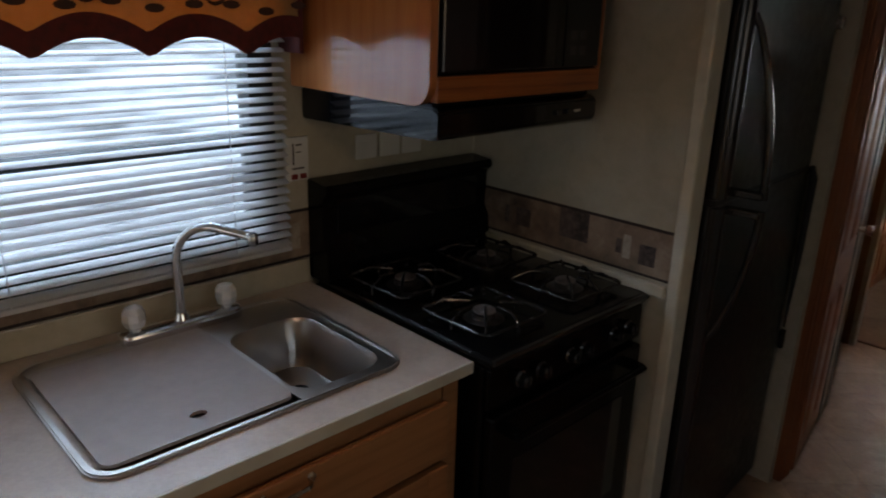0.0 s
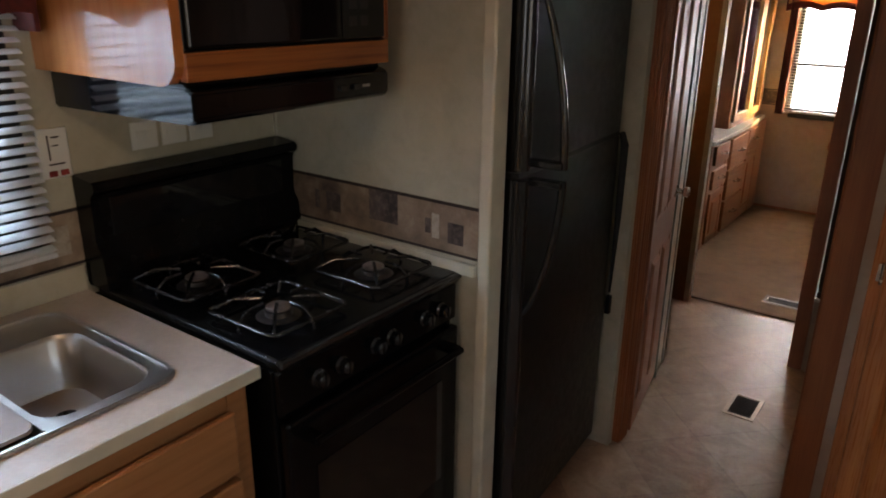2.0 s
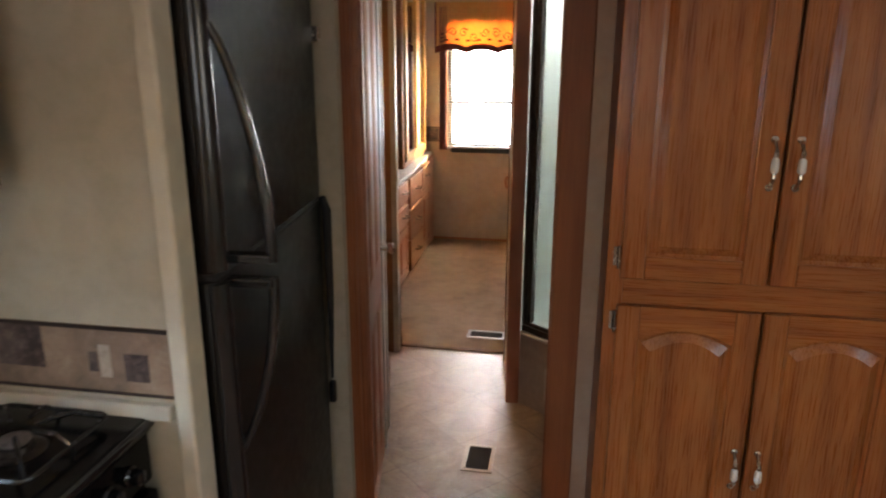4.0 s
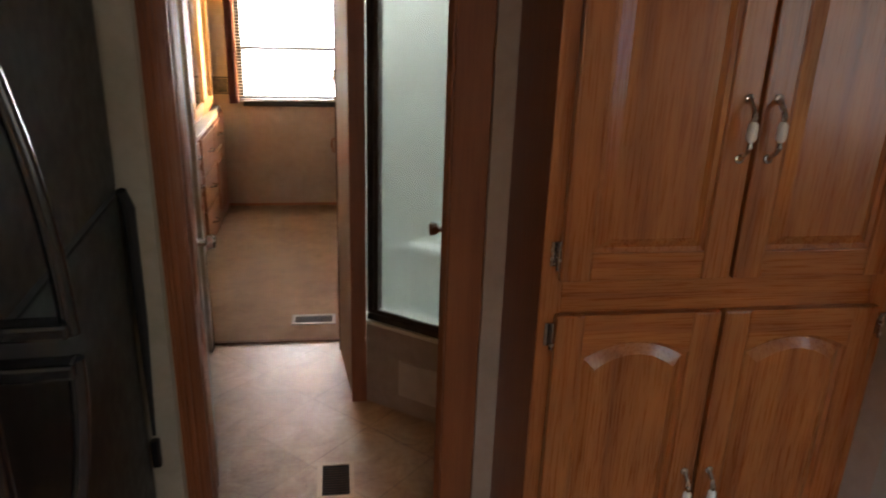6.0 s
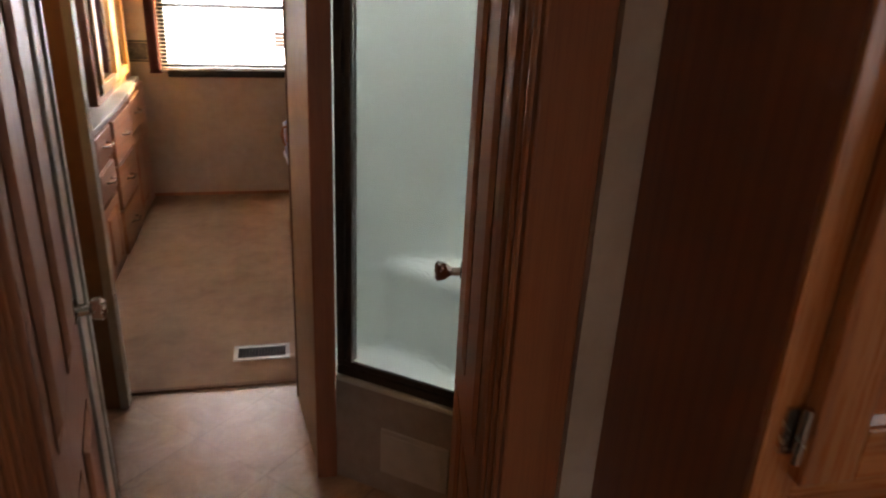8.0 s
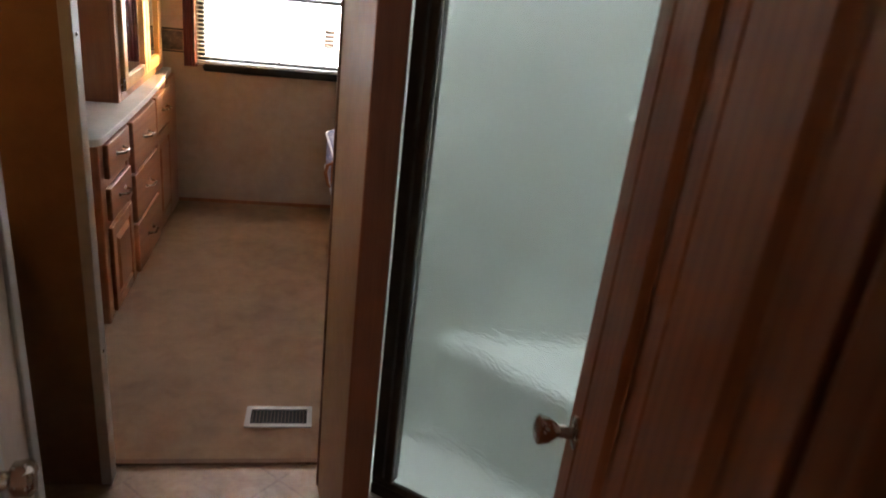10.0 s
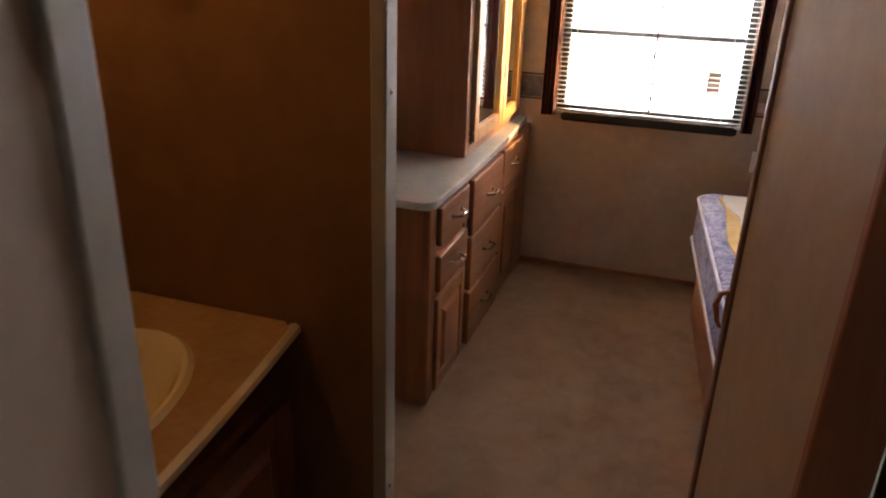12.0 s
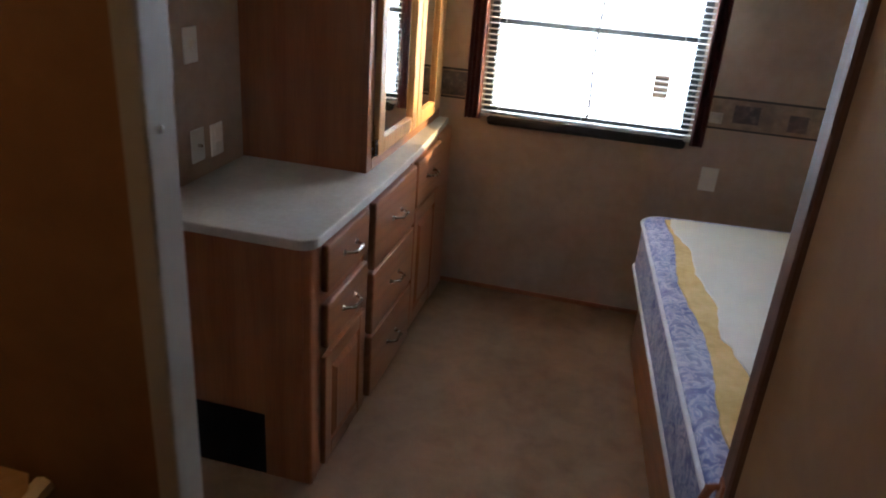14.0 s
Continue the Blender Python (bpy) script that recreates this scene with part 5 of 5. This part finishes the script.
DRESSER_Y = wood("dresser_veneer_flat", (0.19, 0.066, 0.024), (0.28, 0.104, 0.040), (0.36, 0.145, 0.060), "y")
DRESS_TOP = mottled("dresser_laminate", [(0.3, (0.40, 0.38, 0.35)), (0.5, (0.46, 0.44, 0.41)), (0.7, (0.52, 0.50, 0.47))], 70, 0.4, 0.05)
dresser()


def wardrobe():
    m = face_m((-0.944, 0, 0), (0, 1, 0), (1, 0, 0))
    w = thing("wardrobe", (-1.22, 5.8, 0.729), "wooden wardrobe on the dresser with mirrored doors", "wardrobe")
    part("body", box((XB + 0.002, -0.964, 5.412, 6.255, 0.7295, CH - 0.001)), DRESSER, w)
    part("front_frame", box((5.408, 5.452, 0.7295, CH - 0.002, -0.020, 0.0), bev=0.003), DRESSER, w, "", m)
    part("bottom_rail", box((5.4525, 6.255, 0.7295, 0.764, -0.0195, 0.0)), DRESSER_Y, w, "", m)
    # back frame, stiles and rails carry the sunlight in their paler oak
    part("back_frame", box((6.156, 6.255, 0.7645, CH - 0.002, -0.0195, 0.0)), SUNLIT_OAK, w, "", m)
    for i, (u0, u1) in enumerate(((5.457, 5.860), (5.866, 6.150))):
        d = part("door", box((u0 + 0.05, u1 - 0.05, 0.771, 1.95, -0.0005, 0.006)), MIRROR, w, "mirror glass", m)
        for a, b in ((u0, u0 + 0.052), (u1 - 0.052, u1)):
            part("stile", box((a, b, 0.771, 1.95, -0.0008, 0.019), bev=0.004), SUNLIT_OAK, d, "", m)
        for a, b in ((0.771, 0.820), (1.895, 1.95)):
            part("rail", box((u0 + 0.052, u1 - 0.052, a, b, -0.0008, 0.018), bev=0.004), SUNLIT_OAK, d, "", m)
        hinge(d, m, u0 - 0.002, 0.80, 0.05)


wardrobe()
outlet((XB, 5.160, 1.089), (0, 1, 0), (1, 0, 0), "white switch plate on the bedroom wall", True)
outlet((XB, 5.167, 0.821), (0, 1, 0), (1, 0, 0), "white cable socket plate above the dresser", False, True)
outlet((XB, 5.264, 0.816), (0, 1, 0), (1, 0, 0), "white outlet plate above the dresser")
outlet((0.118, YE, 0.622), (1, 0, 0), (0, -1, 0), "white outlet plate on the bedroom end wall")


def curtain(u0, u1, label):
    n, t = 16, bmesh.new()
    c = thing("curtain", EM @ Matrix.Translation(((u0 + u1) / 2, 0.75, 0.06)), label, "curtain")
    top = [(u0 + (u1 - u0) * i / n, 0.062 + 0.010 * math.sin(i * 1.5)) for i in range(n + 1)]
    rows = []
    for z in (0.755, 1.1, 1.5, 1.83):
        for off in (0.0, 0.008):
            rows.append([t.verts.new((u, z, w + off)) for u, w in top])
    for k in range(0, 6, 2):
        for off in (0, 1):
            a, b = rows[k + off], rows[k + 2 + off]
            for i in range(n):
                t.faces.new((a[i], a[i + 1], b[i + 1], b[i]))
    for k in (0, 6):
        for i in range(n):
            t.faces.new((rows[k][i], rows[k][i + 1], rows[k + 1][i + 1], rows[k + 1][i]))
    for i in (0, n):
        for k in range(0, 6, 2):
            t.faces.new((rows[k][i], rows[k + 1][i], rows[k + 3][i], rows[k + 2][i]))
    bmesh.ops.recalc_face_normals(t, faces=t.faces)
    part("cloth", t, BURGUNDY, c, "", EM, True)
    part("tack", lathe([(0.006, 0), (0.004, 0.006)], ((u0 + u1) / 2, 1.80, 0.055), (0, 0, 1), 8), NICKEL, c, "", EM)


curtain(-0.830, -0.768, "narrow dark burgundy curtain panel by the window")
curtain(0.018, 0.066, "narrow dark burgundy curtain panel by the window")
sill = structure("window_sill", box((-0.745, 0.008, YE - 0.05, YE - 0.001, 0.730, 0.776), bev=0.016, seg=3), WINDOW_BLACK, "rounded black lower window rim", "sill")


def bed():
    X0, X1, Y0, Y1 = -0.112, 0.86, 4.480, 5.975
    mt = Matrix.Translation((X0, Y1, 0)) @ pose(0, 0, 0, 0, 0, 4.7) @ Matrix.Translation((-X0, -Y1, 0))
    b = thing("bed_base", (0.4, 5.05, 0.006), "low wooden bed platform under the mattress", "bed")
    part("platform", box((-0.062, X1, Y0 + 0.02, Y1 - 0.01, 0.0065, 0.349), bev=0.003), DRESSER_Y, b, "", mt)
    m = thing("mattress", (0.4, 5.05, 0.350), "bare mattress with blue floral ticking and torn yellow padding", "mattress")
    out = rounded(X0, X1, Y0, Y1, 0.075, 8)
    body = slab(out, 0.350, 0.549, 0.022, None, 4)
    part("ticking", body, TICKING, m, "blue and white floral ticking", mt, True)
    for z in (0.534, 0.366):
        part("piping", tube([(x, y, z) for x, y in rounded(X0 - 0.003, X1 + 0.002, Y0 - 0.003, Y1 + 0.003, 0.077, 8)], 0.006, 8, None, True), PIPING, m, "white corded edge", mt, True)
    rnd = random.Random(3)
    ys = [Y0 + 0.05 + (Y1 - 0.11 - Y0) * i / 40 for i in range(41)]
    edge = [(-0.045 + 0.012 * math.sin(y * 9) + rnd.uniform(-0.003, 0.003), y) for y in ys]
    inner = [(-0.002 + 0.028 * math.sin((y - Y0) * 1.6) + 0.010 * math.sin(y * 17) + rnd.uniform(-0.004, 0.004) + (0.02 if y < 5.05 else 0) - 0.06 * max(0, (y - 5.37)), y) for y in ys]
    part("padding", slab(edge + inner[::-1], 0.5492, 0.556, 0.002), FOAM, m, "torn yellow quilt padding", mt)
    sheet = [(x - 0.012, y) for x, y in inner] + [(X1 - 0.07, ys[-1]), (X1 - 0.07, ys[0])]
    part("sheet", slab(sheet, 0.5494, 0.560, 0.002), SHEET, m, "plain white mattress cover", mt)


bed()

# ceiling lamp over the kitchen floor and small fittings
cl = thing("ceiling_light", (-0.25, 0.35, CH), "small warm dome light on the kitchen ceiling", "ceiling light")
part("base", lathe([(0.11, 0.0), (0.11, 0.02), (0.10, 0.026)], (-0.25, 0.35, CH - 0.0265), (0, 0, 1), 24), WHITE_PLASTIC, cl, "", None, True)
part("ring", ring_slab([(-0.25 + 0.10 * math.cos(a), 0.35 + 0.10 * math.sin(a)) for a in (i * math.tau / 24 for i in range(24))], [(-0.25 + 0.09 * math.cos(a), 0.35 + 0.09 * math.sin(a)) for a in (i * math.tau / 24 for i in range(24))], CH - 0.055, CH - 0.027), WHITE_PLASTIC, cl)
dc = thing("door_catch", (-0.09, 4.0, 0.94), "small brown door catch on the edge trim", "door catch")
part("plate", box((-0.1095, -0.1062, 4.008, 4.024, 0.915, 0.970), bev=0.0015), TRIM_WOOD, dc)
part("hook", tube([(-0.108, 4.016, 0.965), (-0.118, 4.016, 0.960), (-0.122, 4.016, 0.940), (-0.116, 4.016, 0.915), (-0.110, 4.016, 0.905)], [0.003, 0.0045, 0.005, 0.004, 0.003], 8), TRIM_WOOD, dc, "brown curved catch", None, True)
wc = thing("blind_cord", EM @ Matrix.Translation((-0.40, 0.80, 0.05)), "dark twisted pull cord hanging before the window blind", "cord")
part("cord", tube([(-0.365 + 0.004 * math.sin(i * 0.5), 1.72 - 0.92 * i / 30, 0.052) for i in range(31)], [0.0022 if i % 2 else 0.0058 for i in range(31)], 6), DARK_LINE, wc, "", EM)
